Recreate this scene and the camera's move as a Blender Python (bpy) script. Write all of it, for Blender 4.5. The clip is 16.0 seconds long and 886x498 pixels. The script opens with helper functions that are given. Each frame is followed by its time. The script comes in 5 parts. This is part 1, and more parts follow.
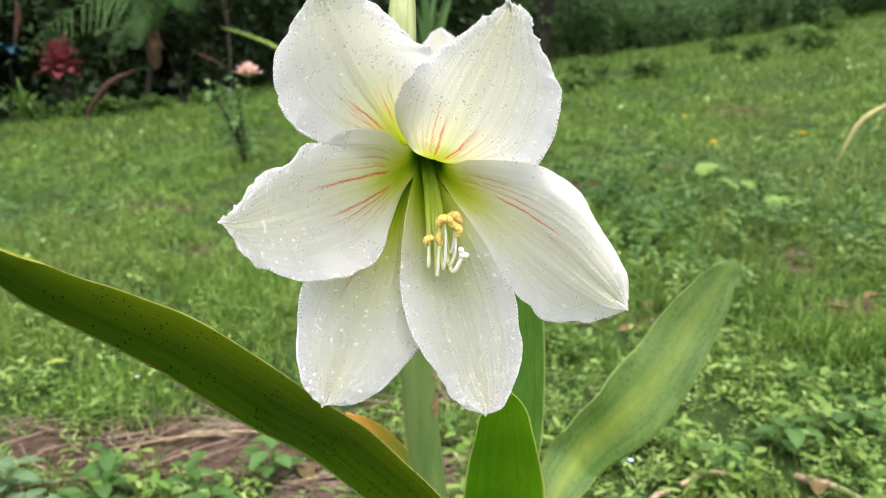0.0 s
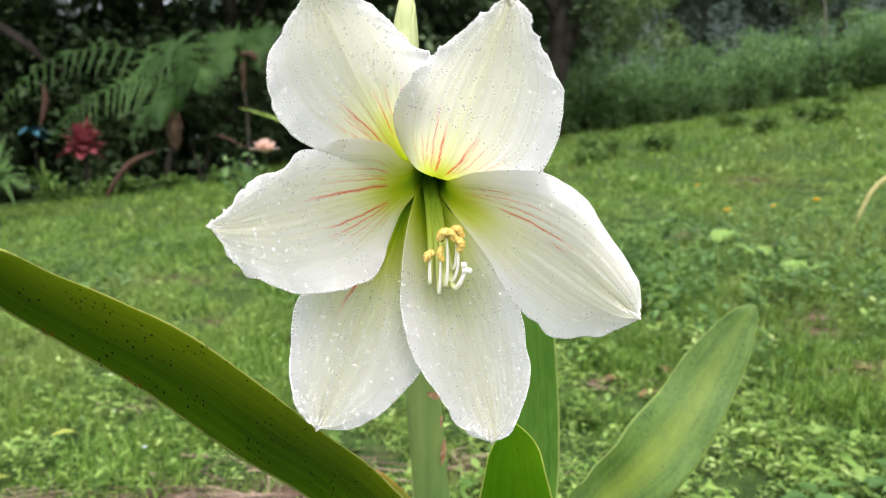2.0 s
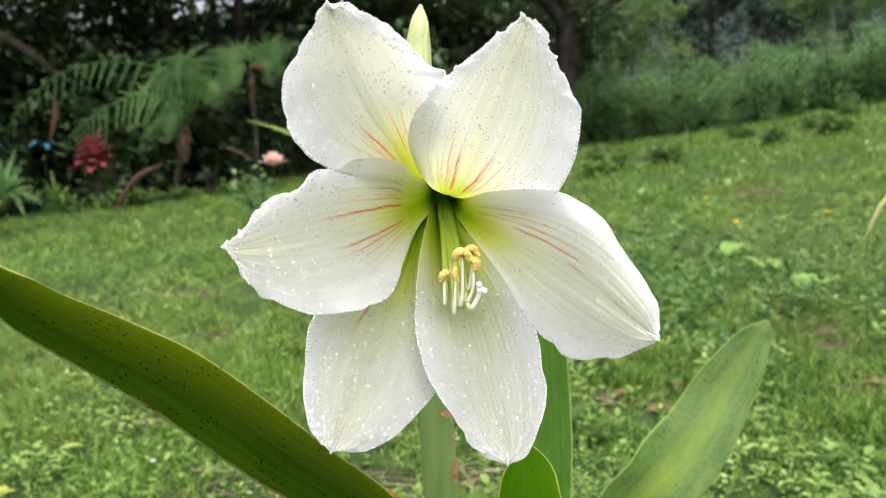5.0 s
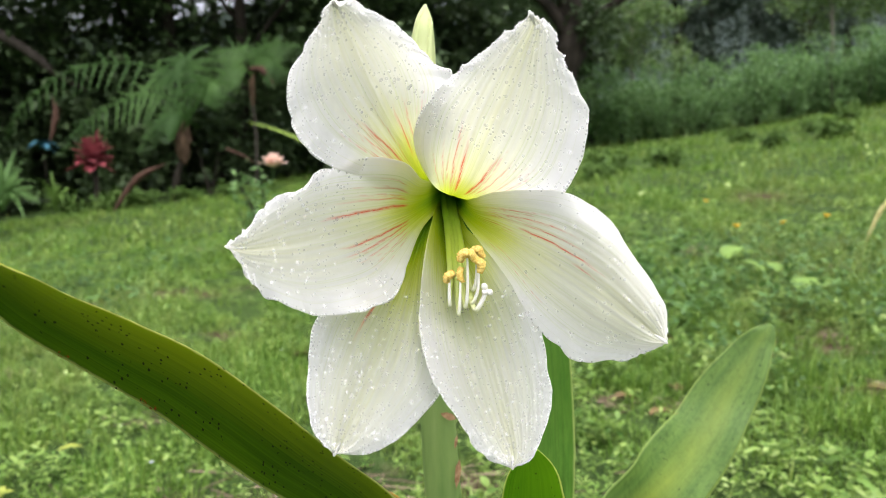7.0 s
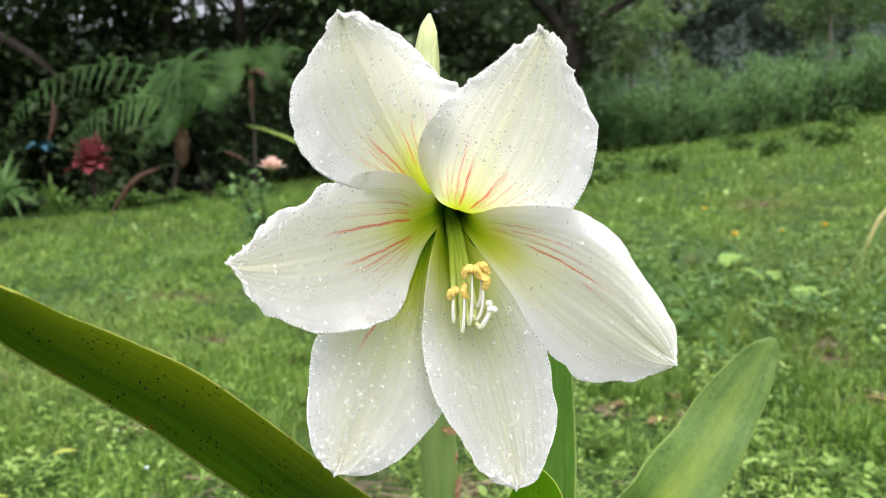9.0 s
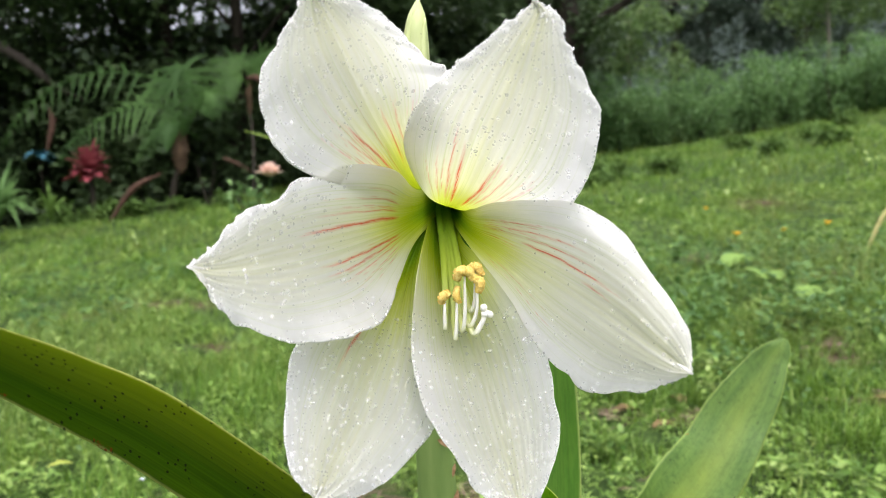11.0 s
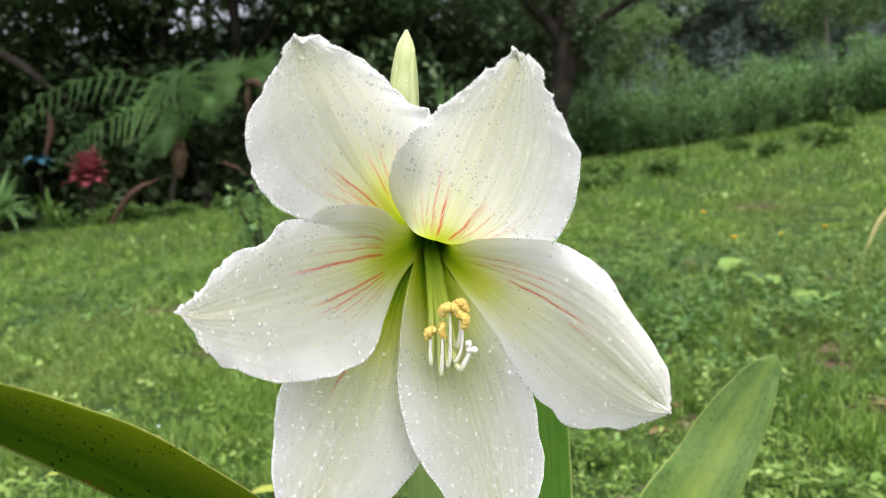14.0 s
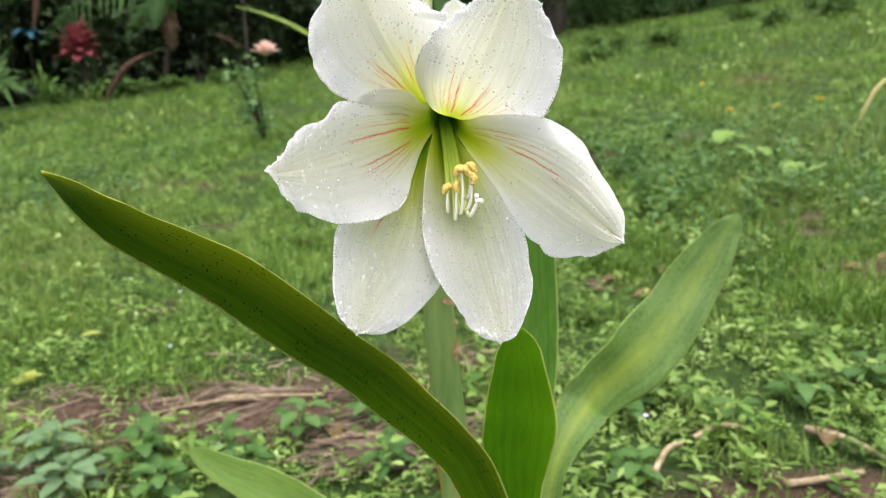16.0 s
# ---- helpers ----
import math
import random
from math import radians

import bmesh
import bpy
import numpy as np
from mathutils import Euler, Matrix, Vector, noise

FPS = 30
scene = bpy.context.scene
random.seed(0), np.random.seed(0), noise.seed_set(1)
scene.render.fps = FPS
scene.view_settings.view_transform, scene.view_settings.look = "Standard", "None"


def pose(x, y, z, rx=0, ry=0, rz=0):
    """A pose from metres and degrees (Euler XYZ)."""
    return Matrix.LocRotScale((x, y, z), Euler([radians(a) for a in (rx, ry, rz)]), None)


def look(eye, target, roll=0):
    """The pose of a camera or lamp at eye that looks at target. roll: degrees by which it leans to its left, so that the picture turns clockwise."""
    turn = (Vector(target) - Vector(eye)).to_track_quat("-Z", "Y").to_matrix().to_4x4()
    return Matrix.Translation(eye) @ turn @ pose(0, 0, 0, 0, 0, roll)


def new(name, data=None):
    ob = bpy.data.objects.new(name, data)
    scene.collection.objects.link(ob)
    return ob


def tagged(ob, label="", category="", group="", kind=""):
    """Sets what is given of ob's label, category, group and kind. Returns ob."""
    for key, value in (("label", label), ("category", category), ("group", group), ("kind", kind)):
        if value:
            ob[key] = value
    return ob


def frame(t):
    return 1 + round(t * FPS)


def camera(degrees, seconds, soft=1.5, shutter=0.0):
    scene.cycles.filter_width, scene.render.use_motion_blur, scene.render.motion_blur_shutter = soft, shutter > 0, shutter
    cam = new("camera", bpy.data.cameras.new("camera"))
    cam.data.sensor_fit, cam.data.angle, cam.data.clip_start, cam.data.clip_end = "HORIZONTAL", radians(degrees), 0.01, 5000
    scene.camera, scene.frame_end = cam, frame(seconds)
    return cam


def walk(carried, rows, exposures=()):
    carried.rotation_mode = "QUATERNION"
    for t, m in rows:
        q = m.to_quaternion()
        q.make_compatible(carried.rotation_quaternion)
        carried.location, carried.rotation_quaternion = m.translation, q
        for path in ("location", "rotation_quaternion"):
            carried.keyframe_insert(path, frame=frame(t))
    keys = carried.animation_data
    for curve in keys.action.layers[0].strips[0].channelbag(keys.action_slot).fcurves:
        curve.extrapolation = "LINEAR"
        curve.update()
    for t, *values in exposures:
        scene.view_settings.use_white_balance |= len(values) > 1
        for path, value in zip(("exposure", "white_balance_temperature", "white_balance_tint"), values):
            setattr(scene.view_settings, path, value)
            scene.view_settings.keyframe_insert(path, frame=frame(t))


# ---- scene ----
cam = camera(59.7, 16.0, soft=0.6)
PATH = [
    (0, (0.106, -0.007, 0.641), (0.091, 1.933, 0.153), 0.5),
    (0.5, (0.109, -0.001, 0.629), (0.088, 1.954, 0.21), 0.4),
    (1, (0.111, 0.0, 0.617), (0.08, 1.97, 0.27), 0.2),
    (1.5, (0.112, 0.002, 0.614), (0.066, 1.977, 0.3), -0.1),
    (2, (0.112, 0.003, 0.611), (0.056, 1.98, 0.318), -0.3),
    (2.5, (0.111, 0.002, 0.611), (0.047, 1.981, 0.327), -0.4),
    (3, (0.111, 0.005, 0.611), (0.043, 1.984, 0.33), -0.4),
    (3.5, (0.11, 0.007, 0.613), (0.039, 1.986, 0.336), -0.4),
    (4, (0.11, 0.006, 0.615), (0.036, 1.987, 0.344), -0.4),
    (6.5, (0.106, 0.008, 0.612), (0.031, 1.99, 0.354), -0.3),
    (7, (0.106, 0.009, 0.613), (0.033, 1.992, 0.356), -0.1),
    (7.5, (0.106, 0.008, 0.615), (0.036, 1.99, 0.36), -0.0),
    (8, (0.105, 0.009, 0.614), (0.038, 1.992, 0.361), 0.1),
    (8.5, (0.104, 0.01, 0.615), (0.037, 1.993, 0.365), 0.3),
    (9, (0.103, 0.016, 0.617), (0.036, 2.0, 0.371), 0.4),
    (9.2, (0.102, 0.02, 0.616), (0.034, 2.003, 0.372), 0.3),
    (11.5, (0.108, 0.045, 0.612), (0.04, 2.03, 0.379), -0.4),
    (12, (0.109, 0.047, 0.615), (0.041, 2.033, 0.386), -0.4),
    (12.5, (0.108, 0.058, 0.613), (0.039, 2.044, 0.388), -0.5),
    (13, (0.108, 0.064, 0.608), (0.039, 2.051, 0.385), -0.6),
    (13.5, (0.11, 0.058, 0.619), (0.041, 2.044, 0.396), -0.7),
    (14, (0.112, 0.04, 0.626), (0.045, 2.025, 0.396), -0.6),
    (14.5, (0.111, 0.024, 0.622), (0.046, 2.004, 0.348), -0.6),
    (15, (0.107, -0.008, 0.622), (0.044, 1.964, 0.295), -0.6),
    (15.5, (0.107, -0.032, 0.632), (0.043, 1.925, 0.224), -1.0),
    (16, (0.107, -0.053, 0.637), (0.043, 1.869, 0.09), -0.9),
]
cam.data.dof.use_dof, cam.data.dof.focus_distance, cam.data.dof.aperture_fstop = True, 0.325, 15.0
EXPOSURE = 1.42
walk(cam, [(t, look(eye, target, roll)) for t, eye, target, roll in PATH], exposures=[(0.0, EXPOSURE - 0.07, 6150, 19), (2.0, EXPOSURE, 6150, 19), (9.0, EXPOSURE, 6150, 19), (13.0, EXPOSURE - 0.12, 6150, 19), (16.0, EXPOSURE - 0.12, 6150, 19)])

# ---- daylight: a bright overcast sky with a broad soft sun ----
world = bpy.data.worlds.new("overcast_sky")
scene.world = world
world.use_nodes = True
wn, wl = world.node_tree.nodes, world.node_tree.links
sky = wn.new("ShaderNodeTexSky")
sky.sky_type, sky.sun_disc = "NISHITA", False
sky.sun_elevation, sky.sun_rotation = radians(78), radians(166)
sky.air_density, sky.dust_density, sky.ozone_density = 1.0, 6.0, 1.0
pale = wn.new("ShaderNodeHueSaturation")
pale.inputs["Saturation"].default_value = 0.25
wl.new(sky.outputs[0], pale.inputs["Color"])
wl.new(pale.outputs[0], wn["Background"].inputs["Color"])
wn["Background"].inputs["Strength"].default_value = 0.16
sun = new("sun", bpy.data.lights.new("sun", "SUN"))
sun.data.energy, sun.data.angle, sun.data.color = 1.3, radians(110), (1.0, 0.97, 0.92)
sun.matrix_world = look((0.05, -0.32, 0.94), (0, 0, 0))

rng = np.random.default_rng(7)


# ---- materials ----
def nodes_of(name):
    m = bpy.data.materials.new(name)
    m.use_nodes = True
    n, l = m.node_tree.nodes, m.node_tree.links
    return m, n, l, n["Principled BSDF"]


def ramp(n, stops):
    r = n.new("ShaderNodeValToRGB")
    e = r.color_ramp.elements
    while len(e) < len(stops):
        e.new(0.5)
    for i, (p, c) in enumerate(stops):
        e[i].position, e[i].color = p, (*c, 1)
    return r


def mixer(n, l, fac, a, b, blend="MIX"):
    m = n.new("ShaderNodeMix")
    m.data_type, m.blend_type = "RGBA", blend
    for sock, v in ((m.inputs[0], fac), (m.inputs[6], a), (m.inputs[7], b)):
        if isinstance(v, (int, float)):
            sock.default_value = v
        elif isinstance(v, tuple):
            sock.default_value = (*v, 1)
        else:
            l.new(v, sock)
    return m.outputs[2]


def calc(n, l, op, a, b=0.0, c=0.0):
    m = n.new("ShaderNodeMath")
    m.operation = op
    for sock, v in zip(m.inputs, (a, b, c)):
        if isinstance(v, (int, float)):
            sock.default_value = v
        else:
            l.new(v, sock)
    return m.outputs[0]


def attr(n, name):
    a = n.new("ShaderNodeAttribute")
    a.attribute_name = name
    return a


def world_place(n):
    """Where a point lies in the place, in metres."""
    return n.new("ShaderNodeNewGeometry").outputs["Position"]


def noise_tex(n, l, scale, detail=3.0, rough=0.55, vec=None):
    t = n.new("ShaderNodeTexNoise")
    t.inputs["Scale"].default_value, t.inputs["Detail"].default_value, t.inputs["Roughness"].default_value = scale, detail, rough
    if vec is not None:
        l.new(vec, t.inputs["Vector"])
    return t


def bumped(n, l, bsdf, height, strength, distance):
    b = n.new("ShaderNodeBump")
    b.inputs["Strength"].default_value, b.inputs["Distance"].default_value = strength, distance
    l.new(height, b.inputs["Height"])
    for x in bsdf:
        l.new(b.outputs[0], x.inputs["Normal"])


def see_through(n, l, bsdf, color, share):
    """Lets a share of the light through the sheet, as thin leaves and petals do."""
    t = n.new("ShaderNodeBsdfTranslucent")
    l.new(color, t.inputs["Color"])
    m = n.new("ShaderNodeMixShader")
    m.inputs[0].default_value = share
    l.new(bsdf.outputs[0], m.inputs[1])
    l.new(t.outputs[0], m.inputs[2])
    l.new(m.outputs[0], n["Material Output"].inputs["Surface"])
    return t


def uv_stretch(n, l, su, sv):
    """A vector that runs along (u) and across (v) a petal or leaf."""
    c = n.new("ShaderNodeCombineXYZ")
    l.new(calc(n, l, "MULTIPLY", attr(n, "u").outputs["Fac"], su), c.inputs[0])
    l.new(calc(n, l, "MULTIPLY", attr(n, "v").outputs["Fac"], sv), c.inputs[1])
    return c.outputs[0]


def petal_material():
    m, n, l, b = nodes_of("white_petal")
    u, v = attr(n, "u").outputs["Fac"], attr(n, "v").outputs["Fac"]
    along = ramp(n, [(0.0, (0.10, 0.25, 0.003)), (0.09, (0.30, 0.48, 0.006)), (0.17, (0.58, 0.66, 0.016)), (0.25, (0.74, 0.77, 0.26)), (0.33, (0.83, 0.835, 0.66)), (0.46, (0.86, 0.855, 0.825))])
    warp = noise_tex(n, l, 1.0, 3, 0.6, uv_stretch(n, l, 3.0, 26.0))
    uu = calc(n, l, "ADD", u, calc(n, l, "MULTIPLY", calc(n, l, "SUBTRACT", warp.outputs[0], 0.5), 0.16))
    av = calc(n, l, "ABSOLUTE", v)
    uu = calc(n, l, "ADD", uu, calc(n, l, "MULTIPLY", calc(n, l, "POWER", av, 1.6), 0.13))
    uu = calc(n, l, "ADD", uu, attr(n, "glow").outputs["Fac"])
    l.new(uu, along.inputs[0])
    rib = calc(n, l, "MULTIPLY", calc(n, l, "POWER", calc(n, l, "MAXIMUM", calc(n, l, "SUBTRACT", 1.0, calc(n, l, "MULTIPLY", av, 1.2)), 0.0), 0.9), 0.95)
    lines = noise_tex(n, l, 1.0, 3, 0.5, uv_stretch(n, l, 1.6, 15.0))
    lin = n.new("ShaderNodeMapRange")
    l.new(lines.outputs[0], lin.inputs[0])
    lin.inputs[1].default_value, lin.inputs[2].default_value = 0.40, 0.66
    green = mixer(n, l, calc(n, l, "MULTIPLY", rib, calc(n, l, "ADD", 0.45, calc(n, l, "MULTIPLY", lin.outputs[0], 0.55))), along.outputs[0], (0.885, 0.89, 0.69), "MULTIPLY")
    fading = n.new("ShaderNodeMapRange")
    l.new(u, fading.inputs[0])
    fading.inputs[1].default_value, fading.inputs[2].default_value, fading.inputs[3].default_value, fading.inputs[4].default_value = 0.12, 0.85, 0.46, 0.08
    hair = n.new("ShaderNodeMapRange")
    l.new(noise_tex(n, l, 1.0, 4, 0.6, uv_stretch(n, l, 0.9, 32.0)).outputs[0], hair.inputs[0])
    hair.inputs[1].default_value, hair.inputs[2].default_value = 0.53, 0.66
    base = mixer(n, l, calc(n, l, "MULTIPLY", hair.outputs[0], fading.outputs[0]), green, (0.50, 0.58, 0.20))
    strand = n.new("ShaderNodeMapRange")
    l.new(noise_tex(n, l, 1.0, 3, 0.6, uv_stretch(n, l, 16.0, 105.0)).outputs[0], strand.inputs[0])
    strand.inputs[1].default_value, strand.inputs[2].default_value = 0.34, 0.50
    red = mixer(n, l, calc(n, l, "MULTIPLY", attr(n, "vein").outputs["Fac"], strand.outputs[0]), base, (0.68, 0.085, 0.022))
    # fine mottling put into the colour for the shading of wet granules
    relief_tone = n.new("ShaderNodeMapRange")
    l.new(noise_tex(n, l, 950.0, 3, 0.6).outputs[0], relief_tone.inputs[0])
    relief_tone.inputs[1].default_value, relief_tone.inputs[2].default_value, relief_tone.inputs[3].default_value, relief_tone.inputs[4].default_value = 0.38, 0.62, 0.0, 0.10
    red = mixer(n, l, relief_tone.outputs[0], red, (0.72, 0.74, 0.68), "MULTIPLY")
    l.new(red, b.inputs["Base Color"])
    b.inputs["Roughness"].default_value = 0.33
    b.inputs["Specular IOR Level"].default_value = 0.5
    t = see_through(n, l, b, red, 0.75)
    fine = noise_tex(n, l, 1.0, 5, 0.6, uv_stretch(n, l, 5.0, 30.0))
    cell = n.new("ShaderNodeTexVoronoi")
    cell.inputs["Scale"].default_value = 620
    wet = noise_tex(n, l, 700.0, 2, 0.5)
    high = calc(n, l, "ADD", calc(n, l, "MULTIPLY", fine.outputs[0], 0.55), calc(n, l, "ADD", calc(n, l, "MULTIPLY", cell.outputs[0], 0.45), calc(n, l, "MULTIPLY", wet.outputs[0], 0.4)))
    bumped(n, l, (b, t), high, 0.36, 0.0005)
    return m


def strap_leaf_material(name, dark, light, edge, centre=None, specks=0.0, rust=0.0, rough=0.32, tip=None, sunny=0.0, lime=None, mottle=0.0):
    m, n, l, b = nodes_of(name)
    u, v = attr(n, "u").outputs["Fac"], attr(n, "v").outputs["Fac"]
    av = calc(n, l, "ABSOLUTE", v)
    stripe = noise_tex(n, l, 1.0, 4, 0.6, uv_stretch(n, l, 0.7, 9.0))
    blot = noise_tex(n, l, 55.0, 3, 0.6)
    cloud = noise_tex(n, l, 1.0, 5, 0.65, uv_stretch(n, l, 9.0, 3.5))
    broad = noise_tex(n, l, 14.0, 2, 0.5)
    f = calc(n, l, "ADD", calc(n, l, "MULTIPLY", stripe.outputs[0], 0.5 - 0.35 * mottle), calc(n, l, "MULTIPLY", cloud.outputs[0], 0.5 + 0.35 * mottle))
    r = ramp(n, [(0.32, dark), (0.70, light)])
    l.new(f, r.inputs[0])
    thread = n.new("ShaderNodeMapRange")
    l.new(noise_tex(n, l, 1.0, 2, 0.5, uv_stretch(n, l, 1.2, 26.0)).outputs[0], thread.inputs[0])
    thread.inputs[1].default_value, thread.inputs[2].default_value, thread.inputs[3].default_value, thread.inputs[4].default_value = 0.35, 0.65, 0.82, 1.18
    shade = n.new("ShaderNodeCombineXYZ")
    for k in range(3):
        l.new(thread.outputs[0], shade.inputs[k])
    c = mixer(n, l, 1.0 - 0.5 * mottle, r.outputs[0], shade.outputs[0], "MULTIPLY")
    if mottle:
        mottle_and_gleam = n.new("ShaderNodeMapRange")
        l.new(noise_tex(n, l, 75.0, 4, 0.65).outputs[0], mottle_and_gleam.inputs[0])
        mottle_and_gleam.inputs[1].default_value, mottle_and_gleam.inputs[2].default_value, mottle_and_gleam.inputs[3].default_value, mottle_and_gleam.inputs[4].default_value = 0.48, 0.70, 0.0, 0.55 * mottle
        c = mixer(n, l, mottle_and_gleam.outputs[0], c, tuple(0.6 * q for q in dark))
    if centre:
        band = calc(n, l, "MAXIMUM", calc(n, l, "SUBTRACT", 1.0, calc(n, l, "MULTIPLY", calc(n, l, "ABSOLUTE", calc(n, l, "ADD", v, 0.05)), 1.9)), 0.0)
        low = n.new("ShaderNodeMapRange")
        l.new(u, low.inputs[0])
        low.inputs[1].default_value, low.inputs[2].default_value, low.inputs[3].default_value, low.inputs[4].default_value = 0.95, 0.50, 0.25, 1.35
        c = mixer(n, l, calc(n, l, "MINIMUM", calc(n, l, "MULTIPLY", calc(n, l, "MULTIPLY", band, calc(n, l, "ADD", 0.12, calc(n, l, "MULTIPLY", broad.outputs[0], 0.6))), low.outputs[0]), 1.0), c, centre)
    if tip:
        fade = n.new("ShaderNodeMapRange")
        l.new(calc(n, l, "ADD", u, calc(n, l, "MULTIPLY", v, 0.25)), fade.inputs[0])
        fade.inputs[1].default_value, fade.inputs[2].default_value = 0.45, 0.85
        c = mixer(n, l, fade.outputs[0], c, tip)
    # lime towards the tip, and a daylit margin put into the leaf colour
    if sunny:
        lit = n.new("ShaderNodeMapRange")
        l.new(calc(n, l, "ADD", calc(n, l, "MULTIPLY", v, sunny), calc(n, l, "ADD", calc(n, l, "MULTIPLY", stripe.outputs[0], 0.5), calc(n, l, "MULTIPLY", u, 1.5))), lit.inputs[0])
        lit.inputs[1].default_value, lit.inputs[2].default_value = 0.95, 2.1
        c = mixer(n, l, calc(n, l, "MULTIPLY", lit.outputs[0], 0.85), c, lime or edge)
    rim = n.new("ShaderNodeMapRange")
    l.new(calc(n, l, "ADD", av, calc(n, l, "MULTIPLY", calc(n, l, "SUBTRACT", blot.outputs[0], 0.5), 0.05)), rim.inputs[0])
    rim.inputs[1].default_value, rim.inputs[2].default_value = 0.93, 0.975
    c = mixer(n, l, calc(n, l, "MULTIPLY", rim.outputs[0], 0.9 - 0.45 * mottle), c, edge)
    if specks:
        cell = n.new("ShaderNodeTexVoronoi")
        cell.inputs["Scale"].default_value = 95
        keep = noise_tex(n, l, 38.0, 2)
        dot = calc(n, l, "MULTIPLY", calc(n, l, "LESS_THAN", cell.outputs["Distance"], 0.20), calc(n, l, "GREATER_THAN", keep.outputs[0], 1.0 - specks))
        c = mixer(n, l, calc(n, l, "MULTIPLY", dot, 0.9), c, (0.012, 0.012, 0.008))
    if rust:
        spot = noise_tex(n, l, 160.0, 3, 0.7)
        near_edge = calc(n, l, "GREATER_THAN", v, 0.88)
        patch = noise_tex(n, l, 24.0, 1)
        k = calc(n, l, "MULTIPLY", calc(n, l, "MULTIPLY", near_edge, calc(n, l, "GREATER_THAN", spot.outputs[0], 0.52)), calc(n, l, "GREATER_THAN", patch.outputs[0], 1.0 - rust))
        c = mixer(n, l, k, c, (0.30, 0.05, 0.01))
    l.new(c, b.inputs["Base Color"])
    b.inputs["Roughness"].default_value = rough
    b.inputs["Specular IOR Level"].default_value = 0.22
    t = see_through(n, l, b, c, 0.38)
    fine = noise_tex(n, l, 1.0, 3, 0.6, uv_stretch(n, l, 1.5, 60.0))
    bumped(n, l, (b, t), fine.outputs[0], 0.08, 0.0005)
    return m


def foliage(name, stops, share=0.3, rough=0.5, patch=None, dry=None, wet=0.15):
    """Leaves by the thousand: each one takes its own shade, and broad patches drift."""
    m, n, l, b = nodes_of(name)
    g = n.new("ShaderNodeNewGeometry")
    big = noise_tex(n, l, patch or 1.3, 2, 0.55, world_place(n))
    f = calc(n, l, "ADD", calc(n, l, "MULTIPLY", g.outputs["Random Per Island"], 0.6), calc(n, l, "SUBTRACT", calc(n, l, "MULTIPLY", big.outputs[0], 0.9), 0.22))
    r = ramp(n, stops)
    l.new(f, r.inputs[0])
    c = r.outputs[0]
    if dry:
        k = n.new("ShaderNodeMapRange")
        l.new(noise_tex(n, l, 1.1, 5, 0.65, world_place(n)).outputs[0], k.inputs[0])
        k.inputs[1].default_value, k.inputs[2].default_value = 0.45, 0.70
        c = mixer(n, l, calc(n, l, "MULTIPLY", k.outputs[0], calc(n, l, "ADD", 0.15, g.outputs["Random Per Island"])), c, dry)
    l.new(c, b.inputs["Base Color"])
    b.inputs["Roughness"].default_value = rough
    b.inputs["Specular IOR Level"].default_value = wet
    see_through(n, l, b, c, share)
    return m


def rough_material(name, stops, scale, rough=0.8, bump=0.5, depth=0.01, stretch=(1, 1, 1), share=0.0):
    m, n, l, b = nodes_of(name)
    co = n.new("ShaderNodeTexCoord")
    mp = n.new("ShaderNodeMapping")
    mp.inputs["Scale"].default_value = stretch
    l.new(co.outputs["Object"], mp.inputs[0])
    t = noise_tex(n, l, scale, 6, 0.65, mp.outputs[0])
    r = ramp(n, stops)
    l.new(t.outputs[0], r.inputs[0])
    l.new(r.outputs[0], b.inputs["Base Color"])
    b.inputs["Roughness"].default_value = rough
    b.inputs["Specular IOR Level"].default_value = 0.5 if rough < 0.6 else 0.12
    tr = see_through(n, l, b, r.outputs[0], share) if share else None
    bumped(n, l, (b, tr) if tr else (b,), t.outputs[0], bump, depth)
    return m


def ground_material():
    m, n, l, b = nodes_of("earth_and_moss")
    small = noise_tex(n, l, 22.0, 6, 0.7, world_place(n))
    soil = ramp(n, [(0.3, (0.028, 0.017, 0.010)), (0.55, (0.070, 0.046, 0.029)), (0.75, (0.130, 0.090, 0.060))])
    moss = ramp(n, [(0.3, (0.014, 0.028, 0.006)), (0.7, (0.045, 0.080, 0.017))])
    l.new(small.outputs[0], soil.inputs[0])
    l.new(small.outputs[0], moss.inputs[0])
    bare = attr(n, "bare").outputs["Fac"]
    k = n.new("ShaderNodeMapRange")
    l.new(calc(n, l, "ADD", bare, calc(n, l, "MULTIPLY", calc(n, l, "SUBTRACT", small.outputs[0], 0.5), 0.8)), k.inputs[0])
    k.inputs[1].default_value, k.inputs[2].default_value = 0.15, 0.55
    c = mixer(n, l, k.outputs[0], moss.outputs[0], soil.outputs[0])
    l.new(c, b.inputs["Base Color"])
    b.inputs["Roughness"].default_value = 0.95
    b.inputs["Specular IOR Level"].default_value = 0.08
    clod = noise_tex(n, l, 90.0, 4, 0.65, world_place(n))
    bumped(n, l, (b,), calc(n, l, "ADD", small.outputs[0], calc(n, l, "MULTIPLY", clod.outputs[0], 0.5)), 0.9, 0.02)
    return m


